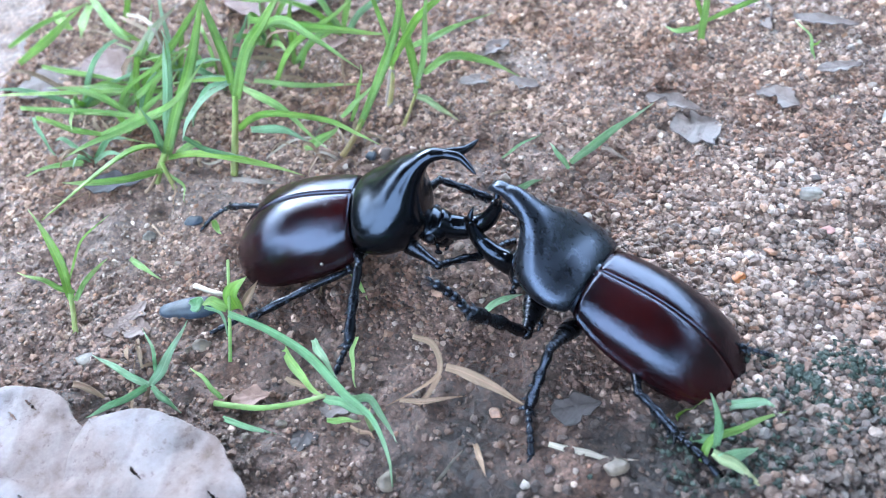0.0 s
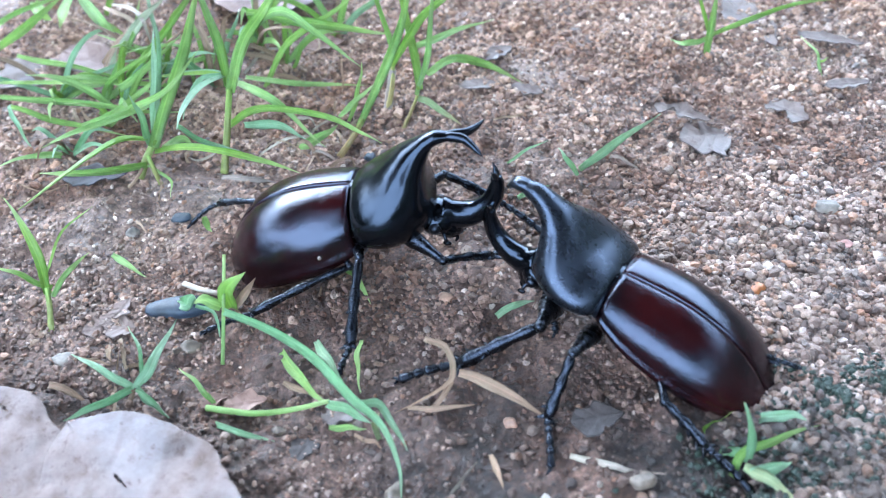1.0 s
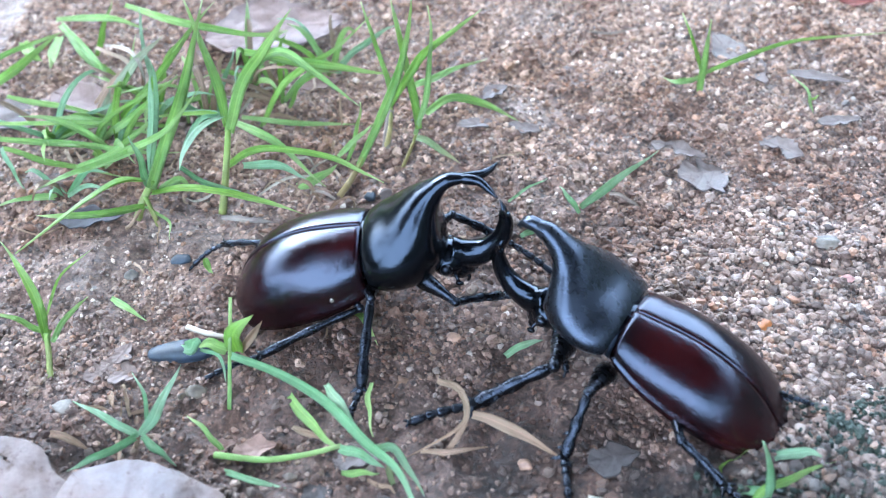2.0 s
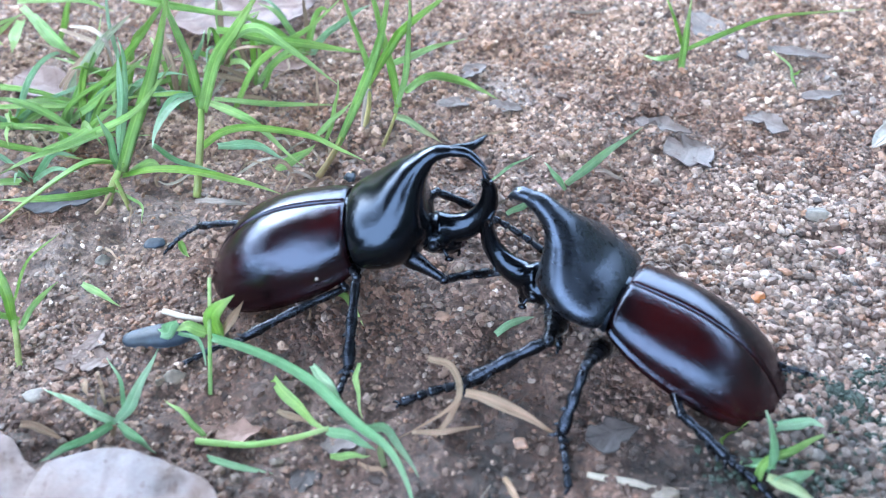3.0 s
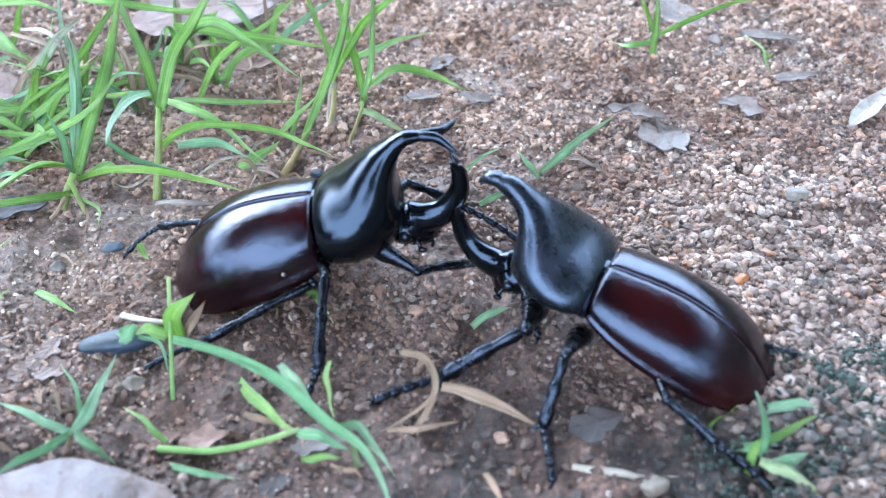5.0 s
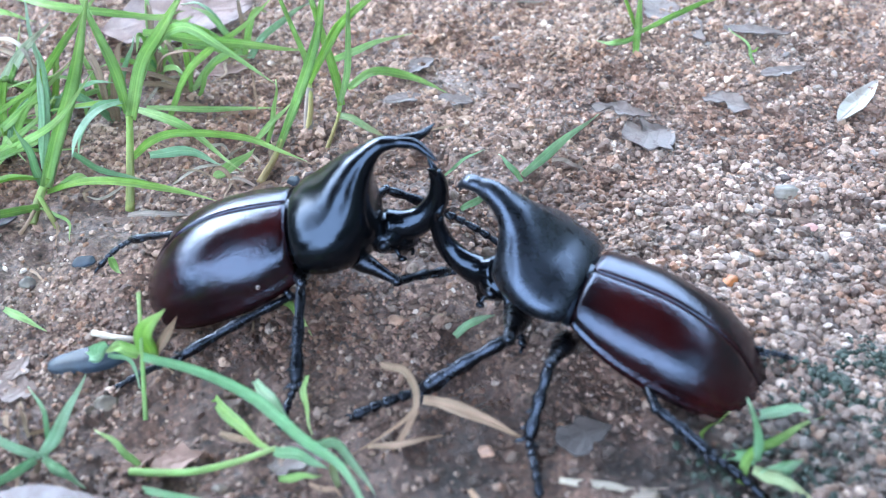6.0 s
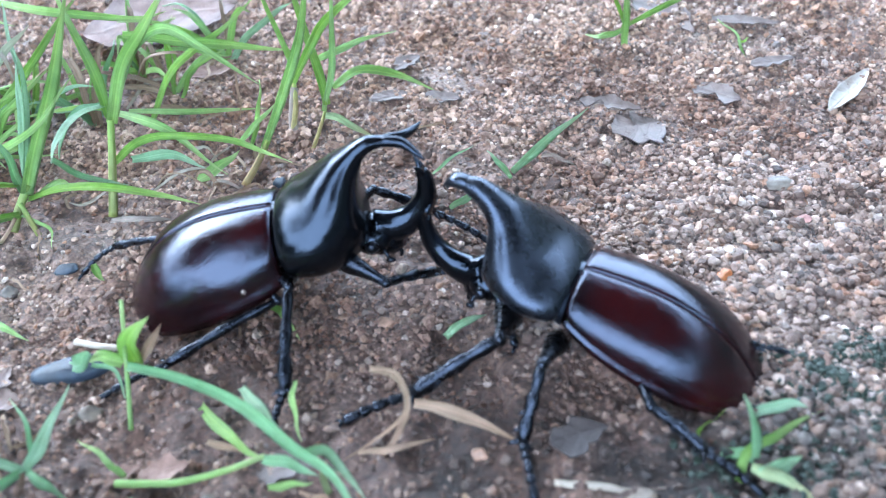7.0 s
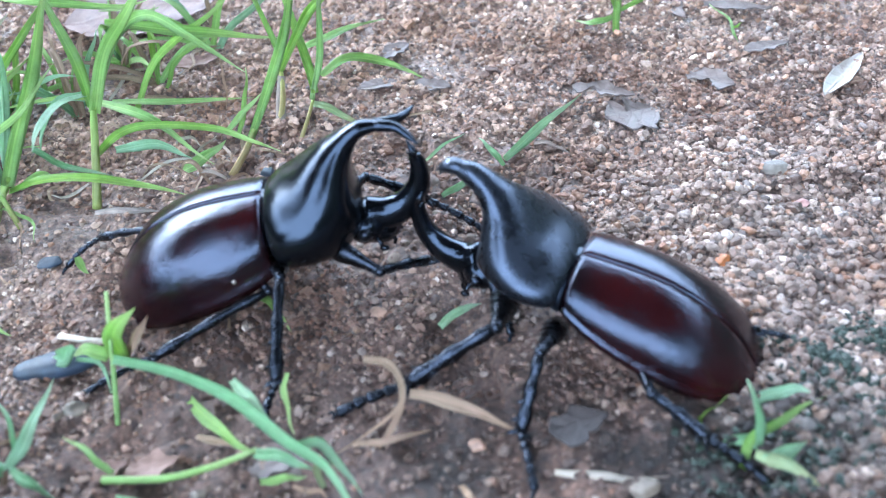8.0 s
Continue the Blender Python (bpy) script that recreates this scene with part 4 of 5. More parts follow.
tuft = plant("grass_tuft", "sprawling grass tuft with long lying blades and weedy leaves", "grass", "grass tufts")
blade(tuft, "blade", GRASS, 0.14, [(-6.67, 4.38, 0.40), (-8.07, 4.29, 0.60), (-10.28, 4.64, 0.50), (-11.20, 4.81, 0.40)])
blade(tuft, "blade", GRASS, 0.12, [(-10.44, 5.94, 0.30), (-8.91, 5.11, 0.50), (-7.64, 4.94, 0.20)])
blade(tuft, "blade", GRASS, 0.13, [(-10.23, 4.15, 0.50), (-8.59, 3.72, 0.60), (-7.23, 3.48, 0.50), (-6.35, 3.74, 0.20)])
blade(tuft, "blade", GRASS, 0.13, [(-9.76, 3.77, 0.50), (-8.59, 3.22, 0.50), (-7.26, 3.15, 0.06)])
blade(tuft, "blade", GRASS_PALE, 0.12, [(-9.55, 3.38, 0.80), (-9.29, 2.97, 0.60), (-9.18, 2.84, 0.15)])
blade(tuft, "blade", GRASS, 0.20, [(-10.72, 5.67, 0.60), (-9.94, 5.98, 1.00), (-9.16, 6.59, 1.40)])
blade(tuft, "blade", GRASS, 0.30, [(-9.98, 8.41, 0.30), (-9.72, 7.28, 0.50), (-9.74, 6.85, 0.40)])
blade(tuft, "blade", GRASS, 0.28, [(-10.70, 8.05, 0.40), (-10.29, 7.42, 0.45), (-10.07, 7.30, 0.35)])
blade(tuft, "blade", GRASS, 0.15, [(-11.00, 6.04, 0.80), (-10.26, 6.59, 1.00), (-9.19, 6.96, 1.20)])
blade(tuft, "blade", STRAW, 0.10, [(-8.50, 6.58, 1.00), (-7.48, 5.42, 1.20), (-8.05, 5.21, 0.70), (-8.56, 5.04, 0.06)])
blade(tuft, "blade", GRASS, 0.22, [(-8.94, 6.63, 1.30), (-8.32, 5.94, 1.00), (-8.10, 5.90, 0.40)])
blade(tuft, "blade", STRAW, 0.10, [(-8.53, 3.66, 0.40), (-8.26, 3.23, 0.20), (-8.06, 2.96, 0.03)])
blade(tuft, "blade", GRASS, 0.12, [(-8.26, 4.11, 0.03), (-7.80, 4.47, 0.70), (-7.46, 5.09, 1.20), (-7.29, 5.75, 1.70)])
blade(tuft, "blade", GRASS, 0.10, [(-8.16, 3.91, 0.03), (-7.94, 4.24, 0.60), (-7.05, 4.40, 1.10), (-6.24, 4.65, 1.40)])
blade(tuft, "blade", STRAW, 0.09, [(-8.07, 3.81, 0.03), (-7.11, 3.93, 0.50), (-6.33, 4.44, 0.90)])
blade(tuft, "blade", GRASS, 0.16, [(-7.04, 5.36, 0.20), (-7.54, 5.43, 0.60), (-8.61, 6.02, 0.70)])

tuft = plant("grass_tuft", "small far grass tuft with one long lying blade", "grass", "grass tufts")
blade(tuft, "blade", GRASS, 0.18, [(4.08, 5.03, 0.00), (4.16, 5.32, 0.60), (4.36, 5.86, 1.30)])
blade(tuft, "blade", GRASS, 0.12, [(4.10, 5.24, 0.50), (3.94, 5.55, 1.00), (3.86, 6.21, 1.30)])
blade(tuft, "blade", GRASS, 0.12, [(4.20, 5.29, 0.40), (4.97, 5.35, 0.70), (6.27, 5.74, 0.80), (8.63, 6.66, 0.30)])
blade(tuft, "blade", GRASS, 0.13, [(4.10, 5.30, 0.30), (3.68, 5.14, 0.30), (3.42, 5.49, 0.05)])

tuft = plant("seedling", "tiny yellow-green seedling on soil", "plant", "")
blade(tuft, "blade", GRASS, 0.07, [(6.10, 4.10, 0.00), (6.13, 4.50, 0.30), (5.96, 5.08, 0.40)])
blade(tuft, "blade", GRASS, 0.06, [(6.10, 4.35, 0.20), (6.32, 4.40, 0.30)])

tuft = plant("grass_clipping", "cut pale green grass blade lying on gravel", "grass clipping", "grass clippings")
blade(tuft, "blade", CUT_GRASS, 0.17, [(1.10, 1.64, 0.05), (1.83, 2.18, 0.22), (2.87, 3.28, 0.07)])
blade(tuft, "blade", CUT_GRASS, 0.10, [(1.06, 1.49, 0.05), (0.86, 1.64, 0.30), (0.73, 1.85, 0.40)])

tuft = plant("grass_clipping", "short green grass clipping on gravel", "grass clipping", "grass clippings")
blade(tuft, "blade", CUT_GRASS, 0.12, [(-0.05, 0.93, 0.06), (0.24, 1.08, 0.10), (0.55, 1.31, 0.05)])

tuft = plant("grass_clipping", "thin dry green clipping on gravel", "grass clipping", "grass clippings")
blade(tuft, "blade", CUT_GRASS, 0.06, [(-0.16, 2.04, 0.06), (0.22, 2.20, 0.08), (0.62, 2.47, 0.05)])

tuft = plant("grass_clipping", "short green grass clipping on damp soil", "grass clipping", "grass clippings")
blade(tuft, "blade", CUT_GRASS, 0.13, [(-0.56, -1.62, 0.06), (-0.29, -1.61, 0.16), (0.04, -1.49, 0.05)])

tuft = plant("grass_clipping", "short green grass clipping on damp soil", "grass clipping", "grass clippings")
blade(tuft, "blade", GRASS, 0.12, [(-2.93, -0.66, 0.10), (-2.72, -0.97, 0.20), (-2.52, -1.35, 0.05)])

tuft = plant("grass_clipping", "short green grass clipping on damp soil", "grass clipping", "grass clippings")
blade(tuft, "blade", GRASS, 0.12, [(-5.43, 0.55, 0.30), (-5.37, 0.42, 0.20), (-5.29, 0.34, 0.04)])

tuft = plant("grass_clipping", "short green grass clipping on damp soil", "grass clipping", "grass clippings")
blade(tuft, "blade", GRASS, 0.12, [(-6.93, -0.03, 0.06), (-6.56, -0.37, 0.16), (-6.25, -0.56, 0.05)])

tuft = plant("grass_sprout", "young upright grass sprout with spread leaves", "grass", "grass sprouts")
blade(tuft, "stem", SHEATH, 0.13, [(-7.49, -1.66, 0.00), (-7.53, -1.35, 0.25), (-7.54, -1.16, 0.50)])
blade(tuft, "blade", GRASS, 0.17, [(-7.55, -1.19, 0.40), (-7.64, -0.91, 0.75), (-8.03, -0.25, 1.00), (-8.43, 0.23, 1.20)])
blade(tuft, "blade", GRASS, 0.10, [(-7.46, -1.25, 0.40), (-7.31, -0.81, 0.50), (-7.08, -0.41, 0.50)])
blade(tuft, "blade", GRASS, 0.11, [(-7.53, -1.09, 0.40), (-7.94, -0.99, 0.60), (-8.51, -0.78, 0.70)])
blade(tuft, "blade", GRASS, 0.05, [(-7.64, -0.85, 0.50), (-7.47, -0.20, 0.80), (-7.06, 0.27, 0.90)])

tuft = plant("grass_sprout", "low grass sprout with spreading blue-green leaves beside a dead leaf", "grass", "grass sprouts")
blade(tuft, "stem", STRAW, 0.10, [(-5.91, -3.06, 0.00), (-5.84, -2.97, 0.20)])
blade(tuft, "blade", GRASS_PALE, 0.13, [(-5.84, -2.95, 0.20), (-6.30, -2.73, 0.35), (-6.85, -2.39, 0.37)])
blade(tuft, "blade", GRASS_PALE, 0.17, [(-5.80, -2.95, 0.20), (-5.60, -2.64, 0.35), (-5.41, -1.81, 0.38)])
blade(tuft, "blade", GRASS_PALE, 0.16, [(-5.79, -2.94, 0.20), (-5.50, -3.21, 0.25), (-5.25, -3.42, 0.12)])
blade(tuft, "blade", GRASS_PALE, 0.13, [(-5.86, -2.96, 0.20), (-6.27, -3.31, 0.30), (-6.66, -3.52, 0.30)])
blade(tuft, "blade", GRASS_PALE, 0.07, [(-5.74, -2.86, 0.20), (-5.75, -2.55, 0.50), (-6.00, -2.10, 0.60)])
blade(tuft, "blade", STRAW, 0.06, [(-6.07, -2.53, 0.05), (-6.12, -2.34, 0.30), (-6.11, -2.31, 0.50)])
blade(tuft, "blade", STRAW, 0.05, [(-6.00, -3.59, 0.05), (-6.18, -2.74, 0.10), (-6.18, -2.33, 0.30)])

tuft = plant("grass_sprout", "green sprout with broad curled leaf and dry husk", "grass", "grass sprouts")
blade(tuft, "stem", GRASS, 0.08, [(-4.65, -2.49, 0.00), (-4.64, -1.92, 0.50), (-4.58, -1.29, 1.19)])
blade(tuft, "blade", GRASS, 0.28, [(-4.59, -1.65, 0.40), (-4.55, -1.68, 0.85), (-4.19, -1.73, 1.25)])
blade(tuft, "blade", GRASS, 0.20, [(-4.71, -1.73, 0.50), (-4.93, -1.66, 0.60), (-5.17, -1.60, 0.50)])
blade(tuft, "blade", GRASS_PALE, 0.22, [(-5.12, -1.62, 0.70), (-5.30, -1.57, 0.45), (-5.57, -1.38, 0.20)])
blade(tuft, "stem", PALE_STRAW, 0.12, [(-5.46, -1.00, 0.30), (-5.10, -1.25, 0.40), (-4.74, -1.41, 0.45)])
blade(tuft, "blade", STRAW, 0.14, [(-4.51, -1.64, 0.40), (-4.31, -1.63, 0.70), (-4.14, -1.52, 0.90)])
blade(tuft, "blade", STRAW, 0.06, [(-4.55, -1.63, 0.40), (-4.43, -1.73, 0.20), (-4.27, -1.92, 0.03)])
blade(tuft, "blade", GRASS_PALE, 0.08, [(-5.11, -1.64, 0.50), (-4.79, -1.80, 0.45), (-4.75, -2.05, 0.20)])

tuft = plant("grass_runner", "long arching pale green grass blade over soil", "grass", "")
blade(tuft, "blade", GRASS_PALE, 0.17, [(-4.51, -2.13, 0.87), (-3.74, -2.61, 0.95), (-3.09, -3.07, 0.90), (-2.56, -3.64, 0.75), (-2.18, -4.00, 0.60), (-1.96, -4.49, 0.35), (-1.96, -4.72, 0.05)])
blade(tuft, "blade", GRASS_PALE, 0.13, [(-3.19, -2.55, 0.60), (-2.96, -3.00, 0.80), (-2.71, -3.38, 0.75)])
blade(tuft, "blade", GRASS_PALE, 0.13, [(-2.48, -3.70, 0.70), (-2.17, -3.75, 0.60), (-1.86, -4.30, 0.40)])

tuft = plant("grass_sprout", "low creeping green grass sprout on damp soil", "grass", "grass sprouts")
blade(tuft, "stem", GRASS, 0.11, [(-4.74, -3.30, 0.04), (-4.05, -3.42, 0.15), (-3.47, -3.41, 0.20), (-2.98, -3.33, 0.25)])
blade(tuft, "blade", GRASS, 0.17, [(-3.78, -2.33, 0.04), (-3.32, -3.06, 0.30), (-2.99, -3.39, 0.25)])
blade(tuft, "blade", GRASS_PALE, 0.15, [(-3.00, -3.38, 0.25), (-2.68, -3.54, 0.30), (-2.39, -3.65, 0.06)])
blade(tuft, "blade", GRASS, 0.09, [(-4.64, -3.22, 0.05), (-4.84, -3.03, 0.30), (-5.18, -2.72, 0.35)])
blade(tuft, "blade", GRASS_PALE, 0.10, [(-4.63, -3.52, 0.10), (-4.17, -3.74, 0.15), (-3.70, -3.87, 0.03)])
blade(tuft, "blade", GRASS, 0.09, [(-2.58, -2.35, 0.35), (-2.59, -2.82, 0.40), (-2.54, -3.25, 0.30)])
blade(tuft, "blade", GRASS, 0.10, [(-2.98, -3.65, 0.03), (-2.70, -3.69, 0.12), (-2.46, -3.71, 0.04)])
blade(tuft, "blade", STRAW, 0.10, [(-3.71, -2.86, 0.06), (-3.42, -3.05, 0.15), (-3.09, -3.15, 0.12)])
blade(tuft, "blade", YELLOWING, 0.10, [(-2.29, -3.81, 0.00), (-2.33, -3.76, 0.30), (-2.24, -3.75, 0.50)])
blade(tuft, "blade", STRAW, 0.07, [(-2.64, -3.74, 0.03), (-2.36, -3.86, 0.06), (-2.23, -3.96, 0.02)])

tuft = plant("grass_sprout", "low green grass sprout with pale yellow leaf tip on gravel", "grass", "grass sprouts")
blade(tuft, "blade", GRASS, 0.13, [(2.31, -4.60, 0.00), (2.50, -4.42, 0.30), (2.99, -4.20, 0.25), (3.65, -3.94, 0.04)])
blade(tuft, "blade", GRASS_PALE, 0.14, [(2.51, -4.52, 0.30), (2.53, -4.31, 0.60), (2.45, -4.11, 0.95)])
blade(tuft, "blade", GRASS_PALE, 0.16, [(2.74, -3.87, 0.15), (3.16, -3.82, 0.22), (3.47, -3.92, 0.05)])
blade(tuft, "blade", YELLOWING, 0.17, [(2.45, -4.59, 0.20), (2.63, -4.73, 0.25), (2.84, -4.92, 0.20), (3.15, -5.17, 0.05)])
blade(tuft, "blade", GRASS_PALE, 0.18, [(2.53, -4.48, 0.20), (2.34, -4.34, 0.18), (2.16, -4.38, 0.05)])
blade(tuft, "blade", GRASS_PALE, 0.18, [(2.53, -4.67, 0.20), (2.79, -4.66, 0.30), (3.06, -4.56, 0.25)])
blade(tuft, "blade", GRASS, 0.18, [(2.08, -3.94, 0.05), (2.32, -3.83, 0.12), (2.63, -3.68, 0.08)])

tuft = plant("dry_straw", "dry tan forked grass straw lying on soil", "dry straw", "dry straws")
blade(tuft, "blade", STRAW, 0.11, [(-1.61, -2.76, 0.85), (-1.34, -2.88, 0.80), (-1.23, -3.11, 0.53), (-1.37, -3.21, 0.30), (-2.09, -3.43, 0.03)])
blade(tuft, "blade", STRAW, 0.17, [(-1.16, -3.10, 0.45), (-0.77, -3.25, 0.45), (-0.37, -3.46, 0.30), (0.06, -3.65, 0.03)])
blade(tuft, "blade", STRAW, 0.10, [(-1.25, -3.15, 0.35), (-1.53, -3.42, 0.10), (-1.89, -3.67, 0.02)])
blade(tuft, "blade", STRAW, 0.09, [(-1.90, -3.38, 0.05), (-1.46, -3.44, 0.12), (-0.89, -3.27, 0.03)])

tuft = plant("dry_straw", "pale dry straw piece lying on soil", "dry straw", "dry straws")
blade(tuft, "blade", PALE_STRAW, 0.10, [(0.27, -4.26, 0.08), (0.77, -4.46, 0.16), (1.04, -4.54, 0.14), (1.47, -4.61, 0.08)])

tuft = plant("dry_straw", "pale dry straw piece lying on soil", "dry straw", "dry straws")
blade(tuft, "blade", STRAW, 0.10, [(-0.78, -4.17, 0.05), (-0.71, -4.45, 0.08), (-0.63, -4.74, 0.04)])

tuft = plant("dry_straw", "thin dry straw piece lying on soil", "dry straw", "dry straws")
blade(tuft, "blade", STRAW, 0.05, [(-0.36, 3.22, 0.05), (0.01, 3.24, 0.10), (0.36, 3.45, 0.05)])

tuft = plant("dry_straw", "thin dry straw piece lying on soil", "dry straw", "dry straws")
blade(tuft, "blade", STRAW, 0.05, [(-6.73, 0.83, 0.05), (-6.54, 0.57, 0.10), (-6.37, 0.41, 0.05)])

tuft = plant("dry_straw", "thin dry straw piece lying on soil", "dry straw", "dry straws")
blade(tuft, "blade", STRAW, 0.05, [(-3.30, -1.09, 0.05), (-3.34, -1.42, 0.10), (-3.27, -1.69, 0.05)])

tuft = plant("twig", "thin grey-brown twig lying on soil", "twig", "twigs")
blade(tuft, "blade", BARK, 0.12, [(-5.44, 2.03, 0.05), (-4.88, 1.74, 0.10), (-4.34, 1.75, 0.05)])

tuft = plant("twig", "thin grey-brown twig lying on soil", "twig", "twigs")
blade(tuft, "blade", BARK, 0.08, [(1.72, 2.09, 0.05), (1.95, 1.77, 0.10), (2.20, 1.57, 0.05)])

tuft = plant("twig", "thin grey-brown twig lying on soil", "twig", "twigs")
blade(tuft, "blade", BARK, 0.06, [(-1.34, -4.77, 0.05), (-1.18, -4.57, 0.12), (-0.95, -4.28, 0.05)])

tuft = plant("twig", "thin grey-brown twig lying on soil", "twig", "twigs")
blade(tuft, "blade", BARK, 0.06, [(2.23, 7.75, 0.05), (2.85, 7.63, 0.12), (3.70, 7.91, 0.05)])


# ---- dead leaves, flakes and stones ----
def dead_leaf(name, label, mat, x, y, z, turn, length, width, curl, tilt=(0, 0), seed=1, ragged=0.06, category="dead leaf", group="dead leaves"):
    """A dry leaf: pointed oval with ragged edge, curled blade and a raised midrib."""
    bm = bmesh.new()
    uv = bm.loops.layers.uv.new("UVMap")
    rng = random.Random(seed)
    large = length > 3
    nx, ny = (150, 90) if large else (26, 14)
    top, bottom = [], []
    for i in range(nx + 1):
        s = i / nx
        w = 0.5 * width * math.sin(math.pi * s ** 0.85) ** 0.72 + 0.004
        w1 = w * (1 + ragged * 2 * noise.noise(Vector((s * 5, seed * 1.7, 0.3))) + ragged * 0.5 * noise.noise(Vector((s * 19, seed * 1.7, 0.3))))
        w2 = w * (1 + ragged * 2 * noise.noise(Vector((s * 5, seed * 1.7, 5.4))) + ragged * 0.5 * noise.noise(Vector((s * 19, seed * 1.7, 5.4))))
        row, under = [], []
        for j in range(ny + 1):
            v = 2 * j / ny - 1
            yy = v * (w1 if v > 0 else w2)
            xx = (s - 0.5) * length
            zz = curl * (v * v) * w + 0.25 * curl * (2 * s - 1) ** 2 * length * 0.3
            zz += (0.06 if large else 0.10) * width * noise.noise(Vector((xx * 1.1, yy * 1.1, seed))) + (0.05 * abs(noise.noise(Vector((xx * 1.7, yy * 2.3, seed + 4)))) if large else 0.0) + 0.03 * min(width, 2) * abs(v) * noise.noise(Vector((xx * 3.1, yy * 2.6, seed))) + 0.02 * math.exp(-(v / 0.08) ** 2)
            row.append(bm.verts.new((xx, yy, zz)))
            under.append(bm.verts.new((xx, yy, zz - 0.022)))
        top.append(row)
        bottom.append(under)
    tears = [(rng.uniform(0.15, 0.85), rng.uniform(-0.8, 0.8), rng.uniform(-0.2, 0.5), rng.uniform(0.1, 0.2)) for _ in range(7)] if large else []

    def torn(x, y):
        """Narrow slits where the dry skin has split along its veins."""
        for s, v, slant, half in tears:
            dx, dy = x - (s - 0.5) * length, y - v * 0.5 * width
            along, across = dx * math.cos(slant) + dy * math.sin(slant), dy * math.cos(slant) - dx * math.sin(slant)
            if abs(along) < half and abs(across) < 0.012 * (1 - (along / half) ** 2) + 0.012:
                return True
        return False

    for i in range(nx):
        for j in range(ny):
            if tears and torn(*((top[i][j].co + top[i + 1][j + 1].co) / 2).xy):
                continue
            bm.faces.new((top[i][j], top[i + 1][j], top[i + 1][j + 1], top[i][j + 1]))
            bm.faces.new((bottom[i][j], bottom[i][j + 1], bottom[i + 1][j + 1], bottom[i + 1][j]))
        for j in (0, ny):
            bm.faces.new((top[i][j], bottom[i][j], bottom[i + 1][j], top[i + 1][j]))
    for i in (0, nx):
        for j in range(ny):
            bm.faces.new((top[i][j], top[i][j + 1], bottom[i][j + 1], bottom[i][j]))
    for f in bm.faces:
        for lp in f.loops:
            lp[uv].uv = (lp.vert.co.x / length + 0.5, abs(lp.vert.co.y) / length)
    ob = part(name, bm, mat)
    if length > 1.5:
        bm = bmesh.new()
        rib = [(u * length, 0, 0.25 * curl * (2 * u) ** 2 * length * 0.3 + (0.06 if large else 0.10) * width * noise.noise(Vector((u * length * 1.1, 0, seed))) - 0.004) for u in (-0.5, -0.4, -0.3, -0.2, -0.1, 0.0, 0.1, 0.2, 0.3, 0.4, 0.47)]
        tube(bm, rib, (0.026, 0.024, 0.02, 0.016, 0.012, 0.006), 8, 3)
        part("midrib", bm, mat, ob, "thin raised midrib")
    ob.matrix_world = pose(x * CM, y * CM, (z + float(ground_height(x, y))) * CM, tilt[0], tilt[1], turn)
    return tagged(ob, label, category, group)


dead_leaf("dead_leaf", "large bleached pinkish-grey dead leaf lying on soil", DEAD_LEAF, -5.07, -5.26, 0.38, -48, 4.2, 2.4, -0.12, (3, 2), 3, 0.07)
dead_leaf("dead_leaf", "bleached pinkish-grey dead leaf under another leaf", DEAD_LEAF, -7.4, -4.6, 0.30, -35, 4.4, 2.6, -0.1, (3, 0), 8, 0.08)
dead_leaf("dead_leaf", "pinkish dry leaf half hidden behind grass", PINK_LEAF, -5.0, 8.3, 0.35, 8, 3.2, 2.0, 0.15, (8, 0), 5)
dead_leaf("dead_leaf", "pinkish dry leaf lying by the grass", PINK_LEAF, -8.95, 6.0, 0.12, -30, 1.6, 1.0, 0.2, (0, 0), 7)
dead_leaf("dead_leaf", "grey dry leaf flake on soil", GREY_LEAF, -10.1, 5.6, 0.08, 20, 1.8, 1.2, 0.1, (0, 0), 9)
dead_leaf("dead_leaf", "grey torn leaf scrap on gravel", GREY_LEAF, 3.2, 3.05, 0.13, -30, 1.1, 0.42, 0.3, (0, 0), 11, 0.7)
dead_leaf("dead_leaf", "grey torn leaf scrap on gravel", GREY_LEAF, 3.55, 2.5, 0.14, 15, 1.1, 0.6, 0.25, (0, 5), 12, 0.9)
dead_leaf("dead_leaf", "grey leaf scrap on gravel", GREY_LEAF, 5.2, 3.15, 0.1, -50, 1.0, 0.5, 0.15, (0, 0), 13, 0.7)
dead_leaf("dead_leaf", "grey leaf scrap behind the far grass tuft", GREY_LEAF, 5.25, 6.2, 0.1, -75, 2.2, 0.8, 0.2, (0, 0), 14, 0.5)
dead_leaf("dead_leaf", "small grey leaf flake on soil", GREY_LEAF, -0.6, 4.3, 0.06, 10, 0.7, 0.4, 0.2, (0, 0), 15, 0.38, "dead leaf", "leaf flakes")
dead_leaf("dead_leaf", "small grey leaf flake on soil", GREY_LEAF, 0.35, 4.15, 0.06, -20, 0.7, 0.35, 0.2, (0, 0), 16, 0.38, "dead leaf", "leaf flakes")
dead_leaf("dead_leaf", "small grey leaf flake on soil", GREY_LEAF, -0.2, 5.3, 0.06, 30, 0.8, 0.4, 0.2, (0, 0), 17, 0.38, "dead leaf", "leaf flakes")
dead_leaf("dead_leaf", "small pale brown leaf flake on soil", FLAKE, -6.42, -1.36, 0.05, 70, 0.45, 0.28, 0.1, (0, 0), 18, 0.3, "dead leaf", "leaf flakes")
dead_leaf("dead_leaf", "small brown leaf flake on soil", MUD_LEAF, -2.75, -3.4, 0.06, 5, 0.75, 0.42, 0.2, (0, 0), 19, 0.38, "dead leaf", "leaf flakes")
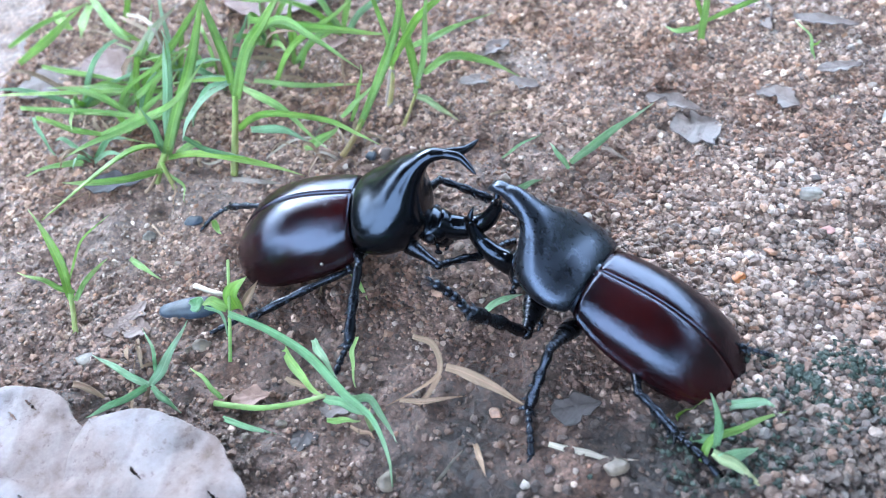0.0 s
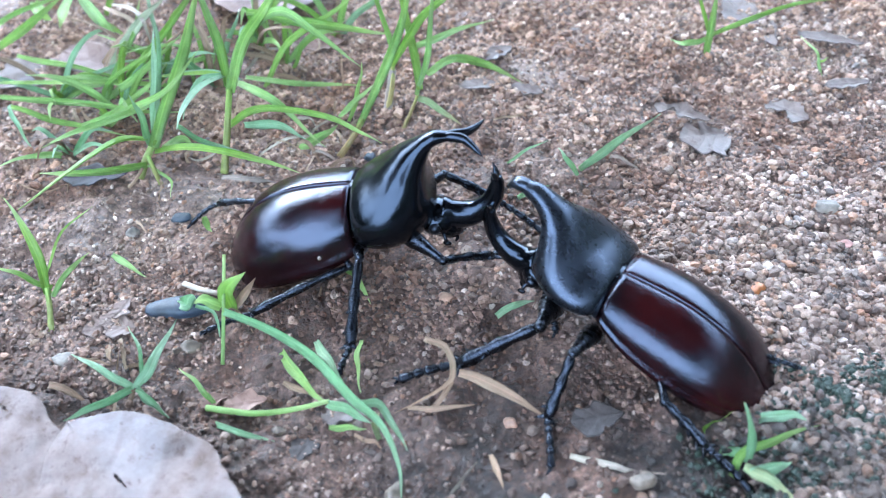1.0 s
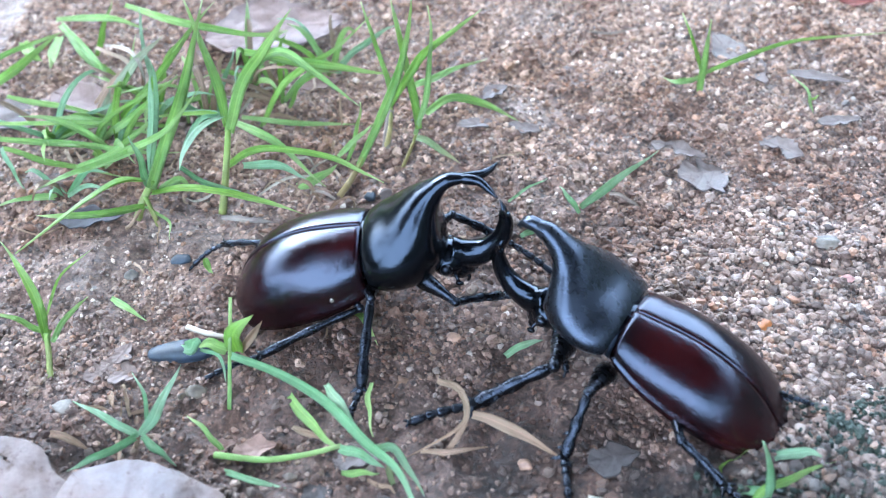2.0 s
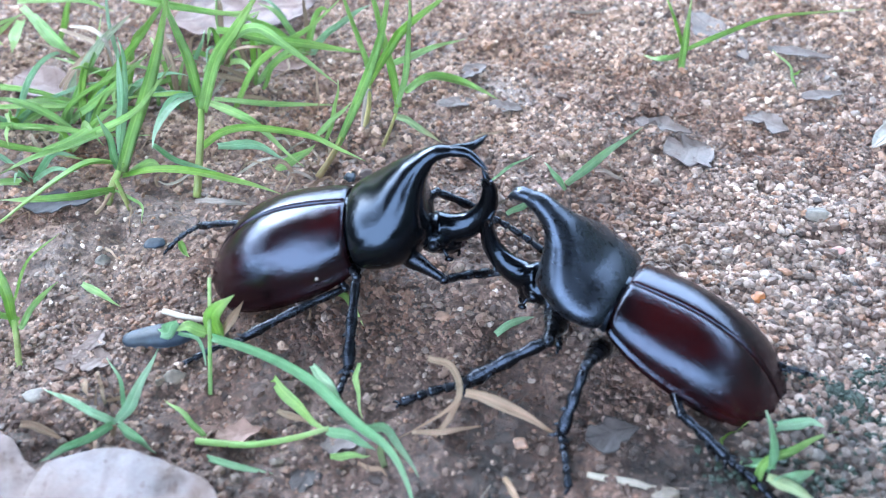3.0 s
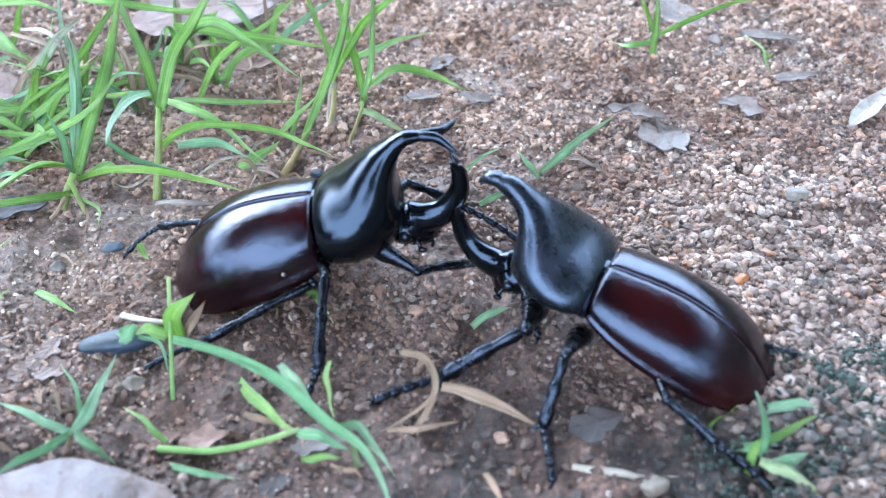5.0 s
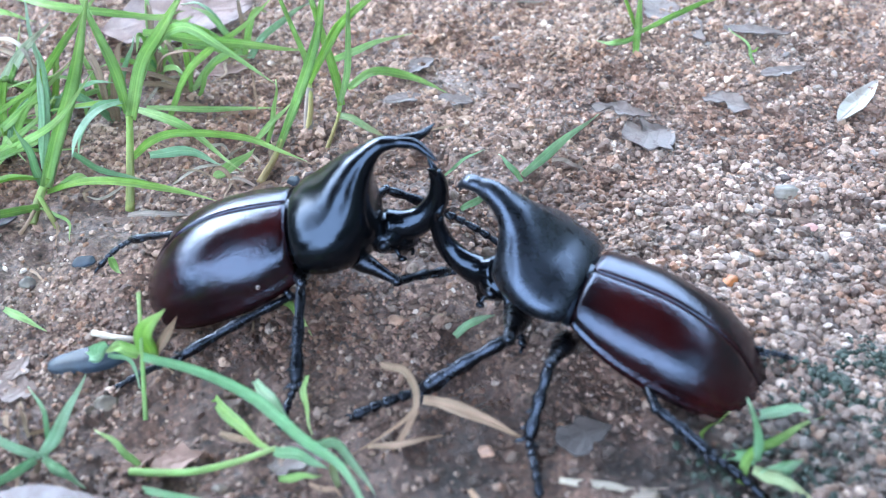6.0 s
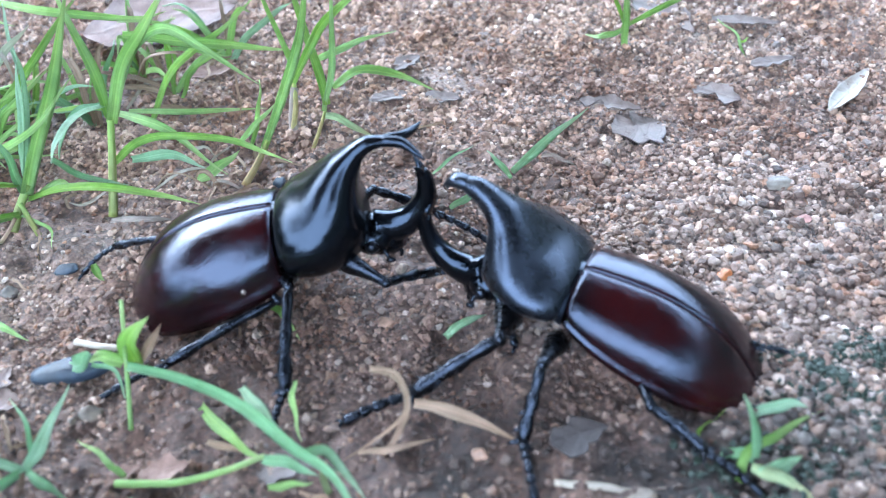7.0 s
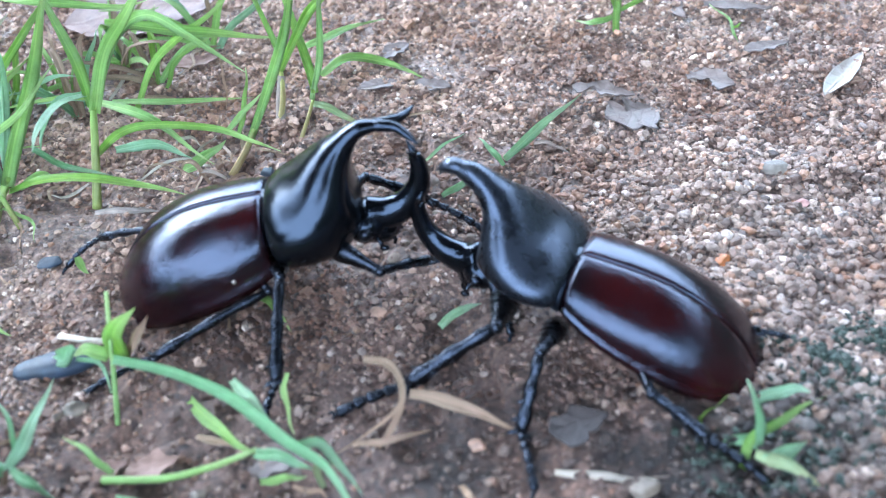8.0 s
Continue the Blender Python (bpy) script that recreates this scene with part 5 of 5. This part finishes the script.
dead_leaf("dead_leaf", "small dark leaf flake beneath the grass", DARK_LEAF, -7.7, 1.9, 0.06, 5, 1.2, 0.5, 0.2, (0, 0), 20, 0.38, "dead leaf", "leaf flakes")
dead_leaf("dead_leaf", "small dark wet leaf flake on soil", WET_LEAF, -3.3, -3.85, 0.03, 65, 0.6, 0.4, 0.1, (0, 0), 21, 0.38, "dead leaf", "leaf flakes")
dead_leaf("dead_leaf", "small dark grey-brown leaf flake on soil", WET_LEAF, 0.7, -3.75, 0.05, 10, 0.75, 0.5, 0.1, (0, 0), 22, 0.38, "dead leaf", "leaf flakes")
dead_leaf("dead_leaf", "small rust-red curled dead leaf on soil", RUST_LEAF, 8.7, 8.5, 0.15, -10, 0.8, 0.5, 0.4, (10, 0), 25, 0.1)
dead_leaf("dead_leaf", "narrow grey dry leaf scrap on soil", GREY_LEAF, 6.65, 5.36, 0.12, -20, 1.4, 0.4, 0.2, (0, 0), 26, 0.4)
dead_leaf("dead_leaf", "small grey dry leaf scrap on soil", GREY_LEAF, 6.52, 3.74, 0.1, 5, 0.9, 0.3, 0.2, (0, 0), 27, 0.4)
for x, y, turn, length, width in ((-6.72, -1.66, 20, 0.5, 0.34), (-6.36, -1.71, -10, 0.5, 0.4), (-6.55, -1.52, 50, 0.4, 0.3)):
    dead_leaf("dead_leaf", "small pale pinkish leaf flake on soil", FLAKE, x, y, 0.03, turn, length, width, 0.12, (0, 0), 30 + turn, 0.25, "dead leaf", "leaf flakes")
for x, y, turn, length, width in ((-4.20, -3.22, 5, 0.62, 0.34), (-4.66, -3.16, 25, 0.42, 0.2), (-3.86, 6.06, 10, 0.9, 0.4)):
    dead_leaf("dead_leaf", "small dry pinkish-brown leaf scrap on soil", SCRAP, x, y, 0.06, turn, length, width, 0.2, (0, 0), 40 + turn, 0.4, "dead leaf", "leaf flakes")
dead_leaf("petal", "dry white curled petal on gravel", PETAL, 7.45, 2.6, 0.15, 40, 1.7, 0.36, 0.5, (0, 0), 23, 0.05, "petal", "petals")


def stone(label, mat, x, y, size, turn=0, flat=0.7, seed=1, group="pebbles", sink=0.3, name="pebble"):
    v, f = stone_shape(seed, 3)
    if flat < 0.55:
        v = v / np.linalg.norm(v, axis=1)[:, None]
        v = np.sign(v) * np.abs(v) ** np.array((0.8, 0.7, 0.8)) * (1 + 0.06 * np.sin(5 * v[:, :1] + 1))
    me = bpy.data.meshes.new(name)
    me.from_pydata((v * np.array(size) * CM).tolist(), [], f.tolist())
    me.polygons.foreach_set("use_smooth", [True] * len(me.polygons))
    me.materials.append(mat)
    ob = new(name, me)
    ob.matrix_world = pose(x * CM, y * CM, (float(ground_height(x, y)) + size[2] * sink) * CM, 0, 0, turn)
    return tagged(ob, label, "pebble", group)


def plain_stone(name, colour, rough=0.5):
    m, n, l, b = material(name)
    at = object_space(n)
    speck, stain = noise_node(n, l, 1800, 5, 0.7, at), noise_node(n, l, 260, 3, 0.6, at)
    dim, lit = tuple(c * 0.42 for c in colour), tuple(c * 1.0 for c in colour)
    tone = mixed(n, l, 0.5, ramp(n, l, stain, (0.35, dim), (0.65, lit)), ramp(n, l, speck, (0.3, (0.5, 0.5, 0.5)), (0.7, (1.2, 1.2, 1.2))), "MULTIPLY")
    l.new(tone, b.inputs["Base Color"])
    b.inputs["Roughness"].default_value = rough
    bumped(n, l, b, speck, 0.4, 0.0003)
    return m


ORANGE = plain_stone("orange_stone", (0.5, 0.18, 0.05), 0.35)
PEACH = plain_stone("peach_stone", (0.42, 0.24, 0.155))
SLATE = plain_stone("slate_stone", (0.026, 0.037, 0.058), 0.5)
TAN = plain_stone("tan_stone", (0.19, 0.14, 0.10))
CREAM = plain_stone("cream_stone", (0.22, 0.18, 0.145))
ROSE = plain_stone("rose_stone", (0.55, 0.30, 0.26))
stone("bright orange translucent pebble on gravel", ORANGE, 3.52, -1.33, (0.13, 0.11, 0.10), 20, 0.7, 2)
stone("small peach-coloured pebble on damp soil", PEACH, -0.47, -3.6, (0.11, 0.10, 0.08), 0, 0.7, 3)
stone("smooth dark slate-grey oval stone on soil", SLATE, -5.45, -1.42, (0.54, 0.18, 0.13), 3, 0.5, 4, "pebbles", 0.45)
stone("cream pebble half sunk in soil", CREAM, -7.13, -2.27, (0.22, 0.15, 0.12), 0, 0.6, 5, "pebbles", 0.1)
stone("grey-tan pebble on soil", TAN, -5.18, -2.14, (0.16, 0.14, 0.10), 10, 0.6, 6, "pebbles", 0.15)
stone("small brown pebble on soil", PEACH, -5.02, -2.34, (0.06, 0.06, 0.05), 10, 0.6, 16, "pebbles", 0.2)
stone("small tan pebble on soil", TAN, -5.38, -2.24, (0.07, 0.07, 0.05), 40, 0.6, 17, "pebbles", 0.2)
stone("small peach pebble on soil", PEACH, -6.52, -0.97, (0.08, 0.07, 0.05), 40, 0.6, 18, "pebbles", 0.2)
stone("small brown pebble on mud", TAN, -3.67, -3.67, (0.10, 0.09, 0.07), 40, 0.6, 19, "pebbles", 0.2)
stone("small dark grey pebble by the grass", SLATE, -2.69, 2.37, (0.14, 0.11, 0.09), 40, 0.6, 20, "pebbles", 0.2)
stone("grey-brown pebble by the grass", GREY_LEAF, -2.42, 2.42, (0.16, 0.13, 0.11), 10, 0.6, 7)
stone("peach pebble on soil", PEACH, -1.35, -1.35, (0.13, 0.11, 0.09), 10, 0.6, 8)
stone("tan pebble on gravel", TAN, 1.15, -4.68, (0.18, 0.13, 0.11), 10, 0.6, 9)
stone("cream pebble on gravel", CREAM, 5.1, 0.35, (0.24, 0.17, 0.13), -20, 0.6, 10)
stone("rose pebble on gravel", ROSE, 5.2, -0.35, (0.13, 0.09, 0.08), -20, 0.6, 11)
stone("rounded tan pebble on soil", TAN, -2.05, -4.6, (0.16, 0.17, 0.13), 0, 0.6, 12)


stone("flat grey stone chip on soil", SLATE, -5.94, 0.82, (0.19, 0.12, 0.07), 10, 0.6, 21, "pebbles", 0.2)
stone("pale grey pebble on soil", CREAM, -6.74, 0.56, (0.13, 0.11, 0.10), 10, 0.6, 22, "pebbles", 0.2)


def loose_pebbles(count):
    """The larger stones of the grit, each one its own piece, on shared shapes."""
    shapes = []
    for s in range(8):
        v, f = stone_shape(40 + s, 2, 0.4)
        me = bpy.data.meshes.new("pebble")
        me.from_pydata((v * np.array((1.0, 0.85, 0.7)) * CM).tolist(), [], f.tolist())
        me.polygons.foreach_set("use_smooth", [True] * len(me.polygons))
        me.materials.append(PEBBLE)
        shapes.append(me)
    rng = random.Random(12)
    made = 0
    while made < count:
        x, y = rng.uniform(-8, 8.5), rng.uniform(-5, 5)
        if rng.random() > 0.12 + 0.5 * float(gravelly(x, y)) + 0.8 * math.exp(-((x + 0.3) / 2.2) ** 2 - (y / 1.8) ** 2):
            continue
        r = rng.uniform(0.05, 0.09) * (1.0 if rng.random() < 0.85 else 1.4)
        ob = new("pebble", rng.choice(shapes))
        ob.parent = ground
        ob.matrix_basis = pose(x * CM, y * CM, (float(ground_height(x, y)) + 0.25 * r) * CM, rng.uniform(-25, 25), rng.uniform(-25, 25), rng.uniform(0, 360)) @ Matrix.Scale(r, 4)
        made += 1


def sand_speck(beetle, rest, x, y, z, r):
    """A grain of wet sand stuck to the shell."""
    bm = bmesh.new()
    bmesh.ops.create_icosphere(bm, subdivisions=2, radius=r)
    ob = part("sand_speck", bm, CREAM, beetle, "pale grain of sand on the shell")
    ob.location = rest.inverted() @ (Vector((x, y, z)) * CM)
    return ob


for x, y, z, r in ((-3.07, -1.51, 1.22, 0.028), (-1.77, -1.02, 1.68, 0.022)):
    sand_speck(left_beetle, LEFT_REST, x, y, z, r)
bits = plant("dry_straw", "broken bits of pale dry straw by a sprig", "straw", "straws")
for width, a, b in ((0.13, (-6.45, -2.10), (-6.32, -2.43)), (0.07, (-6.31, -1.93), (-6.10, -2.47)), (0.13, (-7.14, -2.78), (-6.48, -3.11)),
                    (0.07, (-6.17, -2.94), (-6.05, -3.36)), (0.08, (-6.80, -2.37), (-6.28, -2.51)), (0.07, (-6.08, -2.50), (-5.84, -2.22))):
    blade(bits, "straw", STRAW, width, [(*a, 0.06), ((a[0] + b[0]) / 2 + 0.03, (a[1] + b[1]) / 2, 0.085), (*b, 0.06)])
for row in ((-7.2, 5.3, 10, 1.7, 11), (-5.3, 6.4, 9, 1.6, 13), (-9.2, 4.7, 9, 1.4, 15), (-3.6, 6.6, 7, 1.5, 17), (-7.7, 4.0, 8, 1.5, 3), (-6.0, 4.9, 8, 1.7, 4), (-8.4, 2.7, 6, 1.2, 6), (-4.6, 5.6, 6, 1.3, 8)):
    wild_tuft(*row)
litter = plant("dry_straw", "thin curled scraps of dry straw among the grass", "straw", "straws")
rng = random.Random(77)
for k in range(34):
    x, y, a = rng.uniform(-8.6, -2.6), rng.uniform(1.6, 6.2), rng.uniform(0, 6.28)
    size, lift = rng.uniform(0.25, 0.7), rng.choice((0.085, 0.2, 0.35))
    points = [(x + size * s * math.cos(a + 0.9 * s * rng.uniform(-1, 1)), y + size * s * math.sin(a + 0.9 * s * rng.uniform(-1, 1)), h) for s, h in ((-1, 0.06), (-0.3, lift), (0.4, lift), (1, 0.06))]
    blade(litter, "straw", PALE_STRAW if k % 4 == 0 else STRAW, rng.uniform(0.03, 0.08), points)
loose_pebbles(290)


# ---- what moves ----
def shifted(rest, dx, dy, dz, pitch=0.0, yaw=0.0):
    """The beetle's pose moved by centimetres and turned about its middle."""
    return Matrix.Translation((dx * CM, dy * CM, dz * CM)) @ rest @ pose(0, 0, 0, 0, -pitch, 0) @ pose(0, 0, 0, 0, 0, yaw)


def stride(beetle, rest, rows, legs, lifted=()):
    """Keys the body, and turns each leg at its hip so that its foot keeps its place on the ground; a lifted leg also bends at the knee."""
    walk(beetle, rows)
    for number, (thigh, shin, k, toe) in enumerate(legs):
        hip, reach = thigh.location.copy(), (k + toe) * CM
        stand = rest @ (hip + reach)
        upper, lower = [], []
        for t, m in rows:
            back = m.inverted()
            step = [(Vector(p) * CM, Vector(q) * CM) for n, s, p, q in lifted if n == number and abs(s - t) < 0.01]
            if step:
                turn = k.rotation_difference(back @ step[0][0] - hip)
                joint = hip + turn @ k * CM
                swing = toe.rotation_difference(back @ step[0][1] - joint)
            else:
                turn = swing = reach.rotation_difference(back @ stand - hip)
                joint = hip + turn @ k * CM
            upper.append((t, Matrix.LocRotScale(hip, turn, None)))
            lower.append((t, Matrix.LocRotScale(joint, swing, None)))
        walk(thigh, upper)
        walk(shin, lower)


def motions():
    left = [(t, shifted(LEFT_REST, *d)) for t, *d in LEFT_MOVES]
    right = [(t, shifted(RIGHT_REST, *d)) for t, *d in RIGHT_MOVES]
    stride(left_beetle, LEFT_REST, left, left_legs)
    stride(right_beetle, RIGHT_REST, right, right_legs, RIGHT_STEPS)
    for skull, nods in ((left_head, LEFT_NODS), (right_head, RIGHT_NODS)):
        walk(skull, [(t, pose(NECK.x * CM, 0, NECK.z * CM, 0, -up, side)) for t, up, side in nods])


# seconds, then shift in centimetres along x, y, z, and degrees of pitch and yaw
LEFT_MOVES = (
    (0.0, 0.05, 0.0, -0.07, -3.0, 0), (0.25, -0.06, 0, 0.04, 2, 0), (0.5, -0.08, 0.0, 0.03, 2.0, 0), (1.0, -0.07, 0.0, 0.03, 1.5, 0), (1.5, -0.03, 0.0, 0.02, 1.0, 0),
    (3.0, 0, 0, 0, 0, 0), (5.0, 0.02, 0, -0.01, 0, 0), (6.5, 0.03, 0, -0.02, -0.5, 0), (8.0, 0.05, 0, -0.02, -0.5, 0),
)
RIGHT_MOVES = (
    (0.0, -0.02, 0.0, -0.02, 0, 0), (0.1, -0.01, 0, -0.01, 0, 0), (0.2, 0, 0, 0, 0, 0), (0.5, 0, 0, 0, 0, 0), (1.0, 0, 0, 0, 0, 0), (3.0, 0.01, 0, 0, 0, 0), (5.0, 0, 0, 0, 0, 0), (8.0, -0.01, 0, 0, 0, 0),
)
RIGHT_STEPS = ((0, 0.0, (0.05, -2.75, 0.66), (-0.87, -3.08, 2.10)), (0, 0.1, (0.05, -2.75, 0.62), (-0.93, -3.00, 1.60)))
LEFT_NODS = ((0.0, -30, 0), (0.25, -24, 0), (0.5, -22, 0), (1.0, -20, 0), (1.5, -18, 0), (3.0, -9, 0), (5.0, -7, 0), (8.0, -6, 0))
RIGHT_NODS = ((0.0, -32, 0), (0.25, -20, 0), (0.5, -18, 0), (1.0, -18, 0), (3.0, -18, 0), (8.0, -18, 0))
motions()
